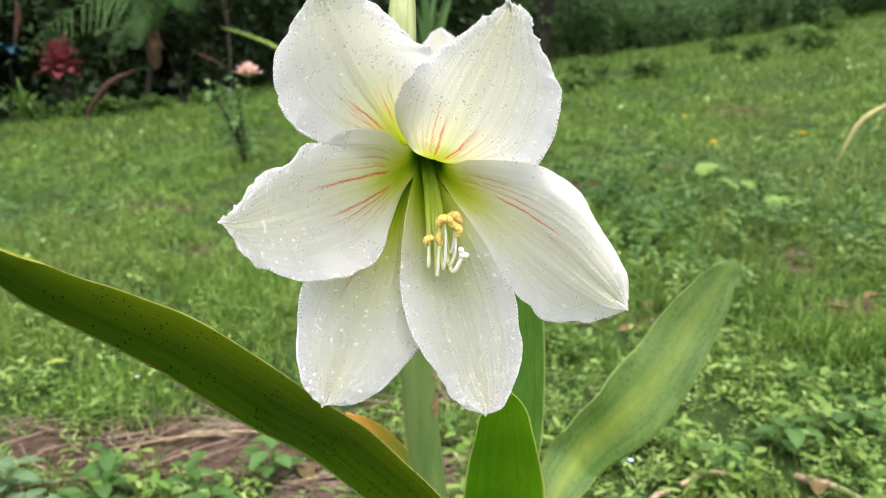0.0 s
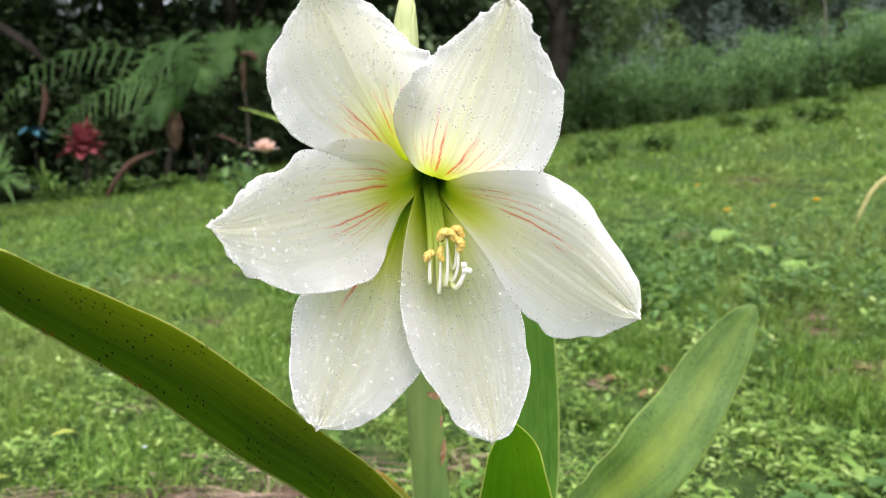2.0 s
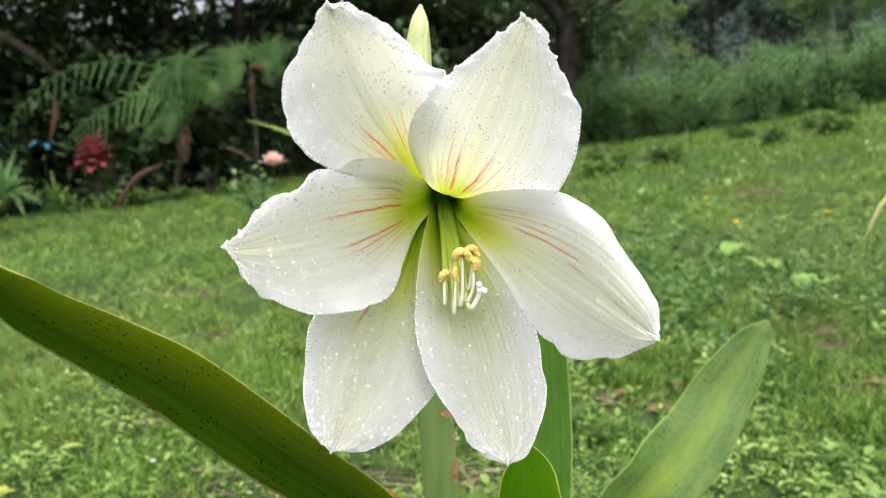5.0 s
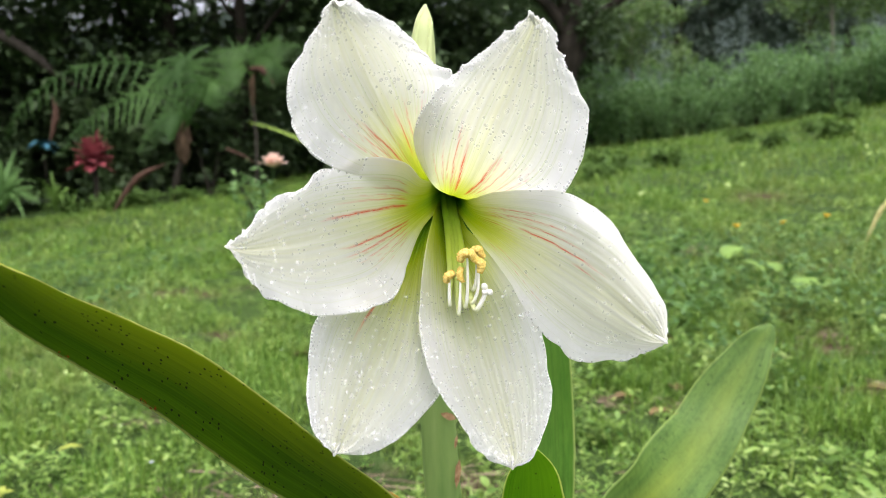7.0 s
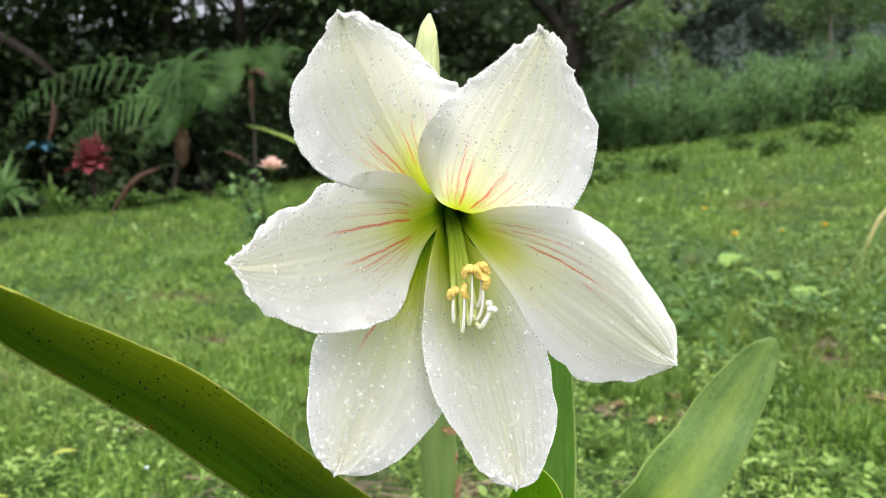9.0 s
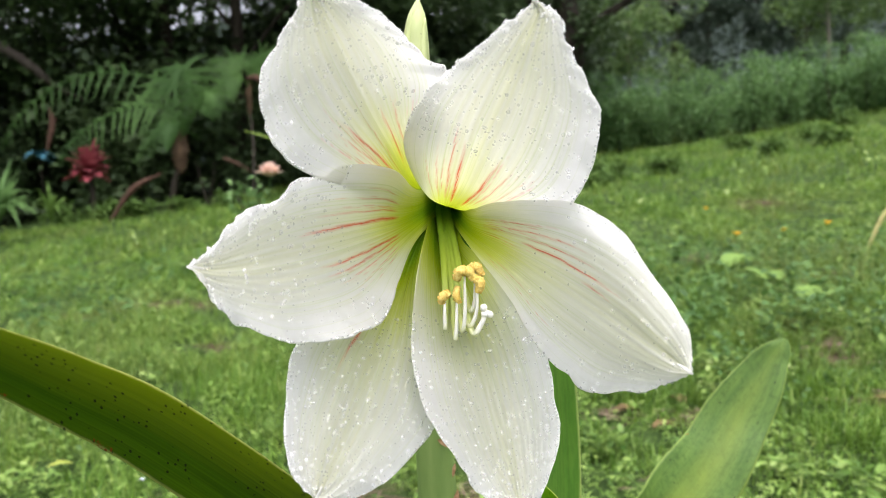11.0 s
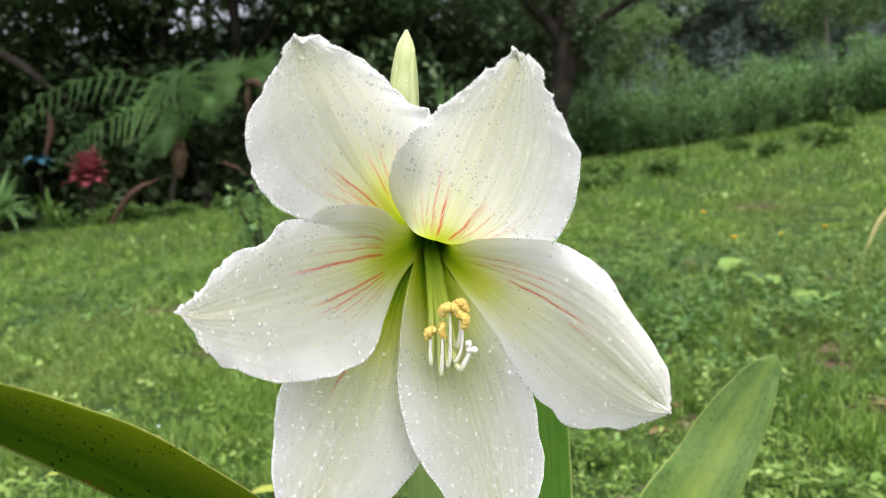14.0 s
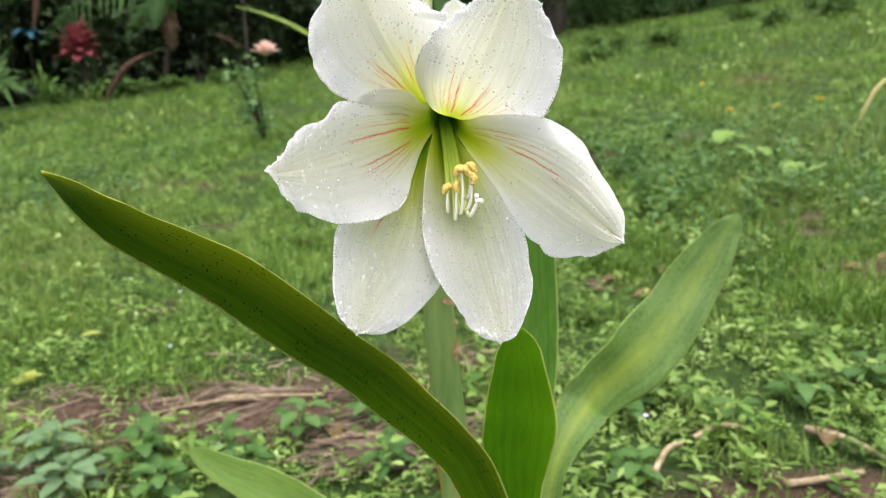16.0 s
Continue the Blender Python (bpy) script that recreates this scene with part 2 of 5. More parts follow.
def water_material():
    m, n, l, b = nodes_of("rain_water")
    clear, sheen = n.new("ShaderNodeBsdfTransparent"), n.new("ShaderNodeBsdfGlossy")
    sheen.inputs["Roughness"].default_value = 0.03
    fres = n.new("ShaderNodeFresnel")
    fres.inputs["IOR"].default_value = 1.45
    film = n.new("ShaderNodeMixShader")
    l.new(fres.outputs[0], film.inputs[0])
    l.new(clear.outputs[0], film.inputs[1])
    l.new(sheen.outputs[0], film.inputs[2])
    # whitish share stands in for the light that a clear drop gathers
    mottle_and_gleam, beads = n.new("ShaderNodeBsdfDiffuse"), n.new("ShaderNodeMixShader")
    through_light, both = n.new("ShaderNodeBsdfTranslucent"), n.new("ShaderNodeMixShader")
    for q in (mottle_and_gleam, through_light):
        q.inputs["Color"].default_value = (0.93, 0.93, 0.91, 1)
    both.inputs[0].default_value = 0.5
    l.new(mottle_and_gleam.outputs[0], both.inputs[1])
    l.new(through_light.outputs[0], both.inputs[2])
    beads.inputs[0].default_value = 0.25
    l.new(film.outputs[0], beads.inputs[1])
    l.new(both.outputs[0], beads.inputs[2])
    l.new(beads.outputs[0], n["Material Output"].inputs["Surface"])
    return m


def filament_material():
    """Yellow-green at the root, white and faintly clear at the end."""
    m, n, l, b = nodes_of("filament_green_to_white")
    r = ramp(n, [(0.10, (0.22, 0.40, 0.015)), (0.34, (0.52, 0.63, 0.08)), (0.56, (0.74, 0.78, 0.36)), (0.74, (0.88, 0.87, 0.80))])
    streak = noise_tex(n, l, 500.0, 2, 0.5)
    l.new(calc(n, l, "ADD", attr(n, "u").outputs["Fac"], calc(n, l, "MULTIPLY", calc(n, l, "SUBTRACT", streak.outputs[0], 0.5), 0.06)), r.inputs[0])
    l.new(r.outputs[0], b.inputs["Base Color"])
    b.inputs["Roughness"].default_value = 0.35
    see_through(n, l, b, r.outputs[0], 0.45)
    return m


PETAL = petal_material()
WATER = water_material()
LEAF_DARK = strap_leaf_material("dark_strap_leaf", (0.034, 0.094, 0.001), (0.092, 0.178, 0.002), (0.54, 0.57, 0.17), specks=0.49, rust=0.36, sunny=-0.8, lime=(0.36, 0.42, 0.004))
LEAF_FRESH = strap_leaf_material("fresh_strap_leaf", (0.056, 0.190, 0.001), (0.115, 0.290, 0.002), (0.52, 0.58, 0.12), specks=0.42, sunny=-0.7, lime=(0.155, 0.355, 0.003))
LEAF_GREY = strap_leaf_material("grey_green_strap_leaf", (0.062, 0.128, 0.022), (0.118, 0.205, 0.034), (0.26, 0.34, 0.07), centre=(0.235, 0.305, 0.036), specks=0.36, rust=0.32, rough=0.5, mottle=1.0)
LEAF_LOW = strap_leaf_material("pale_strap_leaf", (0.078, 0.158, 0.018), (0.145, 0.232, 0.034), (0.26, 0.33, 0.08), specks=0.33, rough=0.5, mottle=0.5)
LEAF_BACK = strap_leaf_material("shaded_strap_leaf", (0.062, 0.165, 0.018), (0.125, 0.262, 0.032), (0.40, 0.48, 0.14), specks=0.33, rough=0.42, mottle=0.4)
LEAF_YELLOW = strap_leaf_material("yellowing_strap_leaf", (0.12, 0.20, 0.02), (0.22, 0.28, 0.03), (0.42, 0.16, 0.03), tip=(0.50, 0.26, 0.03))
SCAPE = rough_material("green_scape", [(0.3, (0.075, 0.14, 0.028)), (0.6, (0.14, 0.21, 0.052)), (0.8, (0.22, 0.28, 0.09))], 70, 0.5, 0.15, 0.001, (1, 1, 0.15))
BUD_STRAW = rough_material("dry_straw", [(0.3, (0.26, 0.24, 0.08)), (0.7, (0.42, 0.39, 0.17))], 40, 0.8, 0.4, 0.003)
SCAR = rough_material("brown_scar", [(0.3, (0.13, 0.055, 0.02)), (0.7, (0.42, 0.28, 0.15))], 400, 0.7, 0.4, 0.0004)
FILAMENT = rough_material("filament", [(0.3, (0.88, 0.86, 0.74)), (0.7, (0.93, 0.91, 0.84))], 200, 0.4, 0.05, 0.0002, share=0.2)
THROAT = rough_material("green_throat", [(0.3, (0.07, 0.19, 0.006)), (0.7, (0.13, 0.29, 0.012))], 200, 0.4, 0.05, 0.0002, share=0.2)
STAMEN = filament_material()
POLLEN = rough_material("pollen", [(0.35, (0.74, 0.47, 0.07)), (0.6, (0.95, 0.74, 0.24))], 900, 0.9, 0.9, 0.0006)
BUD = rough_material("pale_bud", [(0.3, (0.38, 0.46, 0.13)), (0.7, (0.62, 0.66, 0.34))], 60, 0.45, 0.2, 0.0006, (1, 1, 0.12), share=0.25)
GRASS = foliage("grass", dry=(0.165, 0.19, 0.055), patch=5.0, stops=[(0.05, (0.026, 0.074, 0.007)), (0.40, (0.076, 0.160, 0.016)), (0.75, (0.140, 0.238, 0.030)), (0.98, (0.25, 0.32, 0.070))], share=0.35, rough=0.45, wet=0.2)
WEED = foliage("weed_leaves", [(0.05, (0.032, 0.088, 0.011)), (0.40, (0.118, 0.212, 0.030)), (0.75, (0.215, 0.315, 0.066)), (0.98, (0.345, 0.43, 0.15))], 0.35, 0.42, 4.0, wet=0.24)
# the bed weeds' green, darkened further for shade in the meadow's hollow
BED_SHADE_WEED = foliage("bed_and_shade_weed_leaves", [(0.05, (0.020, 0.058, 0.010)), (0.5, (0.052, 0.120, 0.022)), (0.95, (0.118, 0.22, 0.052))], 0.35, 0.45, 9.0, wet=0.22)
STRAW = foliage("straw", [(0.1, (0.050, 0.033, 0.021)), (0.5, (0.115, 0.082, 0.054)), (0.9, (0.27, 0.205, 0.14))], 0.1, 0.8, 6)
TUFT_LEAVES = foliage("tuft_leaves", [(0.1, (0.030, 0.065, 0.010)), (0.5, (0.065, 0.125, 0.022)), (0.9, (0.12, 0.20, 0.04))], 0.3, 0.6)
PALE_WEED = foliage("large_weed_leaves", [(0.1, (0.11, 0.21, 0.030)), (0.9, (0.19, 0.30, 0.065))], 0.35, 0.5)
DARK_LEAVES = foliage("dark_tree_leaves", [(0.1, (0.022, 0.040, 0.016)), (0.5, (0.045, 0.075, 0.027)), (0.9, (0.080, 0.120, 0.045))], 0.25, 0.5)
HEDGE_LEAVES = foliage("hedge_leaves", [(0.1, (0.045, 0.105, 0.030)), (0.5, (0.095, 0.185, 0.052)), (0.9, (0.15, 0.255, 0.080))], 0.4, 0.5)
PALE_LEAVES = foliage("pale_tree_leaves", [(0.1, (0.05, 0.10, 0.030)), (0.5, (0.10, 0.17, 0.045)), (0.9, (0.17, 0.25, 0.08))], 0.3, 0.5)
# greyed leaf colour stands in for rain haze over the far trees
MIST_LEAVES = foliage("haze_greyed_leaves", [(0.1, (0.045, 0.072, 0.050)), (0.5, (0.075, 0.108, 0.074)), (0.9, (0.115, 0.155, 0.105))], 0.3, 0.6)
FERN = foliage("fern_green", [(0.05, (0.015, 0.040, 0.009)), (0.5, (0.044, 0.100, 0.022)), (0.95, (0.120, 0.225, 0.055))], 0.35, 0.5)
STRAP = foliage("yellow_green_strap", [(0.1, (0.085, 0.14, 0.012)), (0.9, (0.15, 0.225, 0.022))], 0.35, 0.45)
RED_LEAF = foliage("red_leaf", [(0.1, (0.085, 0.012, 0.018)), (0.5, (0.20, 0.040, 0.048)), (0.9, (0.36, 0.115, 0.115))], 0.25, 0.4)
BARK = rough_material("dark_bark", [(0.3, (0.010, 0.009, 0.006)), (0.7, (0.036, 0.030, 0.021))], 9, 0.9, 0.9, 0.04, (1, 1, 0.25))
BARK_GREY = rough_material("grey_brown_bark", [(0.3, (0.028, 0.024, 0.018)), (0.7, (0.085, 0.072, 0.056))], 9, 0.9, 0.9, 0.04, (1, 1, 0.25))
BARK_PALE = rough_material("pale_bark", [(0.3, (0.085, 0.08, 0.058)), (0.7, (0.19, 0.18, 0.135))], 9, 0.9, 0.7, 0.03, (1, 1, 0.25))
DEAD_FROND = rough_material("reddish_dead_frond", [(0.3, (0.028, 0.015, 0.009)), (0.7, (0.090, 0.050, 0.032))], 20, 0.8, 0.5, 0.01)
FERN_BARK = rough_material("brown_fern_crown", [(0.3, (0.030, 0.020, 0.011)), (0.7, (0.13, 0.085, 0.048))], 14, 0.9, 0.9, 0.04, (1, 1, 0.4))
EARTH = ground_material()


# ---- building helpers ----
def make_mesh(name, verts, faces, attrs=None, smooth=True):
    """A mesh from arrays: verts (n, 3); faces (m, 3) or (m, 4), or a list of such arrays."""
    verts = np.asarray(verts, dtype=np.float32)
    blocks = faces if isinstance(faces, list) else [faces]
    blocks = [np.asarray(f, dtype=np.int32) for f in blocks if len(f)]
    loops = np.concatenate([f.ravel() for f in blocks])
    sizes = np.concatenate([np.full(len(f), f.shape[1], dtype=np.int32) for f in blocks])
    starts = np.concatenate([[0], np.cumsum(sizes)[:-1]]).astype(np.int32)
    me = bpy.data.meshes.new(name)
    me.vertices.add(len(verts))
    me.vertices.foreach_set("co", verts.ravel())
    me.loops.add(len(loops))
    me.loops.foreach_set("vertex_index", loops)
    me.polygons.add(len(sizes))
    me.polygons.foreach_set("loop_start", starts)
    me.polygons.foreach_set("loop_total", sizes)
    me.polygons.foreach_set("use_smooth", np.full(len(sizes), smooth))
    for key, values in (attrs or {}).items():
        a = me.attributes.new(key, "FLOAT", "POINT")
        a.data.foreach_set("value", np.asarray(values, dtype=np.float32))
    me.update(calc_edges=True)
    return me


def thing(name, at, label, category, group="", kind=""):
    ob = new(name)
    ob.empty_display_size = 0.05
    ob.location = at
    return tagged(ob, label, category, group, kind)


def part(name, me, material, parent, label="", kind=""):
    """One mesh in world places, under a thing or under a part."""
    ob = new(name, me)
    me.materials.append(material)
    ob.parent = parent
    top = parent
    while top.parent:
        top = top.parent
    if parent is top:
        ob.matrix_parent_inverse = Matrix.Translation(-top.location)
    return tagged(ob, label, kind=kind)


def whole(name, me, material, label, category, group="", kind=""):
    ob = new(name, me)
    me.materials.append(material)
    return tagged(ob, label, category, group, kind)


def spline(points, n):
    """Catmull-Rom through the points: n places at even steps of the parameter."""
    p = np.asarray(points, dtype=float)
    q = np.vstack([2 * p[0] - p[1], p, 2 * p[-1] - p[-2]])
    s = np.linspace(0, len(p) - 1, n)
    i = np.minimum(s.astype(int), len(p) - 2)
    t = (s - i)[:, None]
    a, b, c, d = q[i], q[i + 1], q[i + 2], q[i + 3]
    return 0.5 * (2 * b + (c - a) * t + (2 * a - 5 * b + 4 * c - d) * t**2 + (3 * b - a - 3 * c + d) * t**3)


def unit(v):
    return v / np.maximum(np.linalg.norm(v, axis=-1, keepdims=True), 1e-9)


def grid_faces(nu, nv, close=False):
    i, j = np.meshgrid(np.arange(nu - 1), np.arange(nv if close else nv - 1), indexing="ij")
    k = (j + 1) % nv
    return np.stack([i * nv + j, i * nv + k, (i + 1) * nv + k, (i + 1) * nv + j], axis=-1).reshape(-1, 4)


def tube(points, radii, sides=10, n=24, wobble=0.0):
    """A round limb along a smooth line, tapered by the radii; returns verts, faces."""
    p = spline(points, n)
    r = spline(np.asarray(radii, dtype=float)[:, None], n)[:, 0] if len(radii) > 1 else np.full(n, radii[0])
    t = unit(np.gradient(p, axis=0))
    ref = np.where(np.abs(t[:, 1:2]) < 0.9, np.array([[0.0, 1, 0]]), np.array([[1.0, 0, 0]]))
    a = unit(np.cross(t, ref))
    b = np.cross(t, a)
    ang = np.linspace(0, 2 * np.pi, sides, endpoint=False)
    rr = np.abs(r)[:, None] * (1 + wobble * rng.standard_normal((n, sides)))
    v = p[:, None] + rr[..., None] * (np.cos(ang)[None, :, None] * a[:, None] + np.sin(ang)[None, :, None] * b[:, None])
    v = np.concatenate([v.reshape(-1, 3), p[:1], p[-1:]])
    f = grid_faces(n, sides, True)
    m = n * sides
    j = np.arange(sides)
    caps = np.concatenate([np.stack([np.full(sides, m), (j + 1) % sides, j], -1), np.stack([np.full(sides, m + 1), m - sides + j, m - sides + (j + 1) % sides], -1)])
    return v, [f, caps]


def scatter(tv, tf, pos, yaw, pitch, roll, scale):
    """Many copies of one small shape as arrays: yaw about z, pitch up, roll about its length; scale (n, 3)."""
    tv, tf = np.asarray(tv, dtype=np.float32), np.asarray(tf, dtype=np.int32)
    n = len(pos)
    cy, sy, cp, sp, cr, sr = np.cos(yaw), np.sin(yaw), np.cos(pitch), np.sin(pitch), np.cos(roll), np.sin(roll)
    x, y, z = (tv[None, :, k] * scale[:, None, k] for k in range(3))
    y, z = y * cr[:, None] - z * sr[:, None], y * sr[:, None] + z * cr[:, None]
    x, z = x * cp[:, None] - z * sp[:, None], x * sp[:, None] + z * cp[:, None]
    x, y = x * cy[:, None] - y * sy[:, None], x * sy[:, None] + y * cy[:, None]
    v = np.stack([x, y, z], -1) + np.asarray(pos)[:, None]
    f = tf[None] + (np.arange(n) * len(tv))[:, None, None]
    return v.reshape(-1, 3), f.reshape(-1, tf.shape[1])


LEAF_V = [(0, 0, 0), (0.5, 0, 0.02), (1, 0, -0.08), (0.22, 0.25, 0.08), (0.62, 0.27, 0.08), (0.22, -0.25, 0.08), (0.62, -0.27, 0.08)]
LEAF_F = [(0, 1, 3), (3, 1, 4), (4, 1, 2), (0, 5, 1), (5, 6, 1), (6, 2, 1)]
CARD_V = [(0, 0, 0), (0.45, 0.24, 0.07), (1, 0, -0.05), (0.45, -0.24, 0.07)]
CARD_F = [(0, 2, 1), (0, 3, 2)]
BLADE_V = [(0, -0.5, 0), (0, 0.5, 0), (0.10, -0.42, 0.5), (0.10, 0.42, 0.5), (0.38, 0, 0.95)]
BLADE_F = [(0, 1, 3), (0, 3, 2), (2, 3, 4)]
ARCH_V = [(0, -0.5, 0), (0, 0.5, 0), (0.07, -0.46, 0.42), (0.07, 0.46, 0.42), (0.27, -0.34, 0.76), (0.27, 0.34, 0.76), (0.66, 0, 0.90)]
ARCH_F = [(0, 1, 3), (0, 3, 2), (2, 3, 5), (2, 5, 4), (4, 5, 6)]


def height(x, y):
    """The meadow's lie: it rises away from the flower bed and to the east."""
    x, y = np.clip(x, -14, 14), np.clip(y, -6, 40)
    return -0.06 + 0.042 * y + 0.085 * x + 0.006 * np.maximum(x, 0) ** 2 - 0.004 * np.minimum(x, 0) ** 2 + 0.012 * np.sin(2.3 * x + 0.7) * np.sin(1.9 * y + 0.4)


BARE = [(-0.48, 1.23, 0.50, 0.13), (0.02, 1.07, 0.13, 0.06), (-0.62, 1.02, 0.08, 0.045), (0.56, 0.87, 0.22, 0.055), (1.75, 2.35, 0.30, 0.08), (1.35, 2.05, 0.12, 0.05), (-0.55, 3.4, 0.3, 0.15), (-1.35, 3.3, 0.4, 0.18), (0.62, 1.65, 0.10, 0.06), (1.0, 1.62, 0.12, 0.06), (0.42, 1.70, 0.06, 0.04)]

for k in range(18):
    far = 1.3 + 3.5 * rng.uniform() ** 1.3
    BARE.append((0.1 + rng.uniform(-0.62, 0.62) * far, far, rng.uniform(0.03, 0.055) * far ** 0.9, rng.uniform(0.02, 0.05) * far ** 0.9))

for k in range(34):
    a, b = rng.uniform(-6, 6.5), rng.uniform(-3.4, 7)
    if b < 0.2 or abs(a - 0.1) > 0.75 * (b + 0.2):
        BARE.append((a, b, rng.uniform(0.06, 0.3), rng.uniform(0.05, 0.14)))


def bareness(x, y):
    b = np.zeros_like(x)
    for cx, cy, rx, ry in BARE:
        b = np.maximum(b, np.exp(-(((x - cx) / rx) ** 2 + ((y - cy) / ry) ** 2) * 1.2))
    return b


# ---- ground ----
gx = np.concatenate([-np.geomspace(600, 6.2, 26), np.linspace(-6, 8, 180), np.geomspace(8.3, 600, 26)])
gy = np.concatenate([-np.geomspace(600, 2.2, 20), np.linspace(-2, 13, 190), np.geomspace(13.3, 900, 30)])
GX, GY = np.meshgrid(gx, gy, indexing="ij")
bump = 0.010 * np.sin(17 * GX + 3 * np.sin(5 * GY)) * np.sin(19 * GY + 2 * np.sin(7 * GX))
gv = np.stack([GX, GY, height(GX, GY) + bump], -1).reshape(-1, 3)
whole("ground", make_mesh("ground", gv, grid_faces(len(gx), len(gy))[:, ::-1], {"bare": bareness(GX, GY).ravel()}), EARTH, "sloping meadow soil with moss and bare earth patches", "ground", kind="structure")


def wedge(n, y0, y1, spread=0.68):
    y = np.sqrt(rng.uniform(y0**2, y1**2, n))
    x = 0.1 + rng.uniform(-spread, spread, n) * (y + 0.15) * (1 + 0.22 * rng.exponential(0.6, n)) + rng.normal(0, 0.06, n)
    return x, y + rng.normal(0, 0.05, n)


WAVES = [(k, a, p) for k, a, p in zip(2.2 * 1.42 ** np.arange(9), rng.uniform(0, np.pi, 9), rng.uniform(0, 6.28, 9))]


def clumpiness(x, y):
    """Uneven growth, from 0 to 1, in tufts a hand to a stride across."""
    s = np.zeros_like(x)
    for k, a, p in WAVES:
        s += np.sin(k * (x * np.cos(a) + y * np.sin(a)) + p + 1.3 * np.sin(0.6 * k * (x * np.sin(a) - y * np.cos(a)) + 2 * p))
    return np.clip(0.5 + 0.22 * s, 0, 1)


def meadow(name, n, y0, y1, length, width, label, weeds=False, field=None, arch=False):
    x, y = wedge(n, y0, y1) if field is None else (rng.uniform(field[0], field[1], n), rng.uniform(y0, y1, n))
    keep = (rng.uniform(size=n) > bareness(x, y) * np.where(y > 2.7, 0.6, 0.97)) & (rng.uniform(size=n) < 0.55 + clumpiness(x, y))
    keep &= (y < 9.3 + 0.22 * (x + 4)) | (x > -3)
    if field is not None:
        keep &= (y < rng.uniform(0.1, 0.55, n)) | (np.abs(x - 0.1) > rng.uniform(0.62, 1.0, n) * (y + 0.15))
    x, y = x[keep], y[keep]
    m = len(x)
    c = clumpiness(x, y)
    size = rng.uniform(*length, m) * (0.35 + 1.35 * c)
    pos = np.stack([x, y, height(x, y) - 0.004], -1)
    yaw = rng.uniform(0, 2 * np.pi, m)
    if weeds:
        pos[:, 2] += rng.uniform(0.0, 1.0, m) ** 1.5 * size * 1.5
        v, f = scatter(CARD_V, CARD_F, pos, yaw, rng.normal(0.35, 0.4, m), rng.normal(0, 0.35, m), np.stack([size, size * rng.uniform(0.8, 1.5, m), size], -1))
        return whole(name, make_mesh(name, v, f), WEED, label, "weeds", kind="stuff")
    v, f = scatter(ARCH_V if arch else BLADE_V, ARCH_F if arch else BLADE_F, pos, yaw, rng.normal(-0.25, 0.55, m), np.zeros(m), np.stack([size * rng.uniform(0.5, 1.8, m), rng.uniform(*width, m), size * (0.65 if arch else 1.0)], -1))
    return whole(name, make_mesh(name, v, f, smooth=False), GRASS, label, "grass", kind="stuff")


def weed_plants(name, n, y0, y1, length, label, leaves=8, span=(-20, 20), tall=2.4, material=None):
    """Small upright weeds, each a stalk's worth of oval leaves in turn round it."""
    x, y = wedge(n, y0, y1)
    c = clumpiness(x * 1.3 + 5, y * 1.3)
    keep = (rng.uniform(size=n) > bareness(x, y) * 0.95) & (rng.uniform(size=n) < 0.5 + 1.0 * c) & (x > span[0]) & (x < span[1])
    x, y, c = x[keep], y[keep], c[keep]
    m = len(x)
    size = rng.uniform(*length, m) * (0.6 + 0.7 * c)
    turn = rng.uniform(0, 2 * np.pi, m)
    j = np.tile(np.arange(leaves), m)
    rep_ = lambda q: np.repeat(q, leaves)
    s = rep_(size) * rng.uniform(0.6, 1.15, m * leaves)
    up = rep_(size) * (0.25 + tall * (j / leaves) ** 1.2)
    lean = rng.normal(0, 0.25, (m, 2))
    pos = np.stack([rep_(x) + up * rep_(lean[:, 0]), rep_(y) + up * rep_(lean[:, 1]), rep_(height(x, y)) + up], -1)
    yaw = rep_(turn) + j * 2.3 + rng.normal(0, 0.25, m * leaves)
    v, f = scatter(LEAF_V, LEAF_F, pos, yaw, rng.normal(0.22, 0.28, m * leaves), rng.normal(0, 0.25, m * leaves), np.stack([s * rep_(rng.uniform(0.9, 1.5, m)), s * rep_(rng.uniform(0.45, 1.15, m)), s], -1))
    return whole(name, make_mesh(name, v, f), material or WEED, label, "weeds", kind="stuff")


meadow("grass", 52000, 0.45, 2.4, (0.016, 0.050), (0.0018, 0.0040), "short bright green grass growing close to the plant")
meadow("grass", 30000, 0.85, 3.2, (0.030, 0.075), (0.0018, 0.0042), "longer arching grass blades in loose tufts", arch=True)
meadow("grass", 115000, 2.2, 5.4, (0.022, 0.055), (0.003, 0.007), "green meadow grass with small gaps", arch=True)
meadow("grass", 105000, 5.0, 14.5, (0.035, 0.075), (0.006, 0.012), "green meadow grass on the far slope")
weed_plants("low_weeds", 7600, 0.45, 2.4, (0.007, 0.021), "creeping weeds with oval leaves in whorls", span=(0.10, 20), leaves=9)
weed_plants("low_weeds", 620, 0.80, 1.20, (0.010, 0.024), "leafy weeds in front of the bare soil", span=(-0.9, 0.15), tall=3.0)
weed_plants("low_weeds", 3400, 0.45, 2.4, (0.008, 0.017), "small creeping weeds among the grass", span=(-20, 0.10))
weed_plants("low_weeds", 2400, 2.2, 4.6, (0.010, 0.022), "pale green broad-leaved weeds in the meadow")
# darker leaves here stand in for the hollow's shadow
weed_plants("low_weeds", 3600, 1.6, 3.3, (0.014, 0.030), "taller leafy weeds, leaf colour darkened for a shaded hollow", span=(0.62, 2.6), tall=4.0, material=BED_SHADE_WEED)
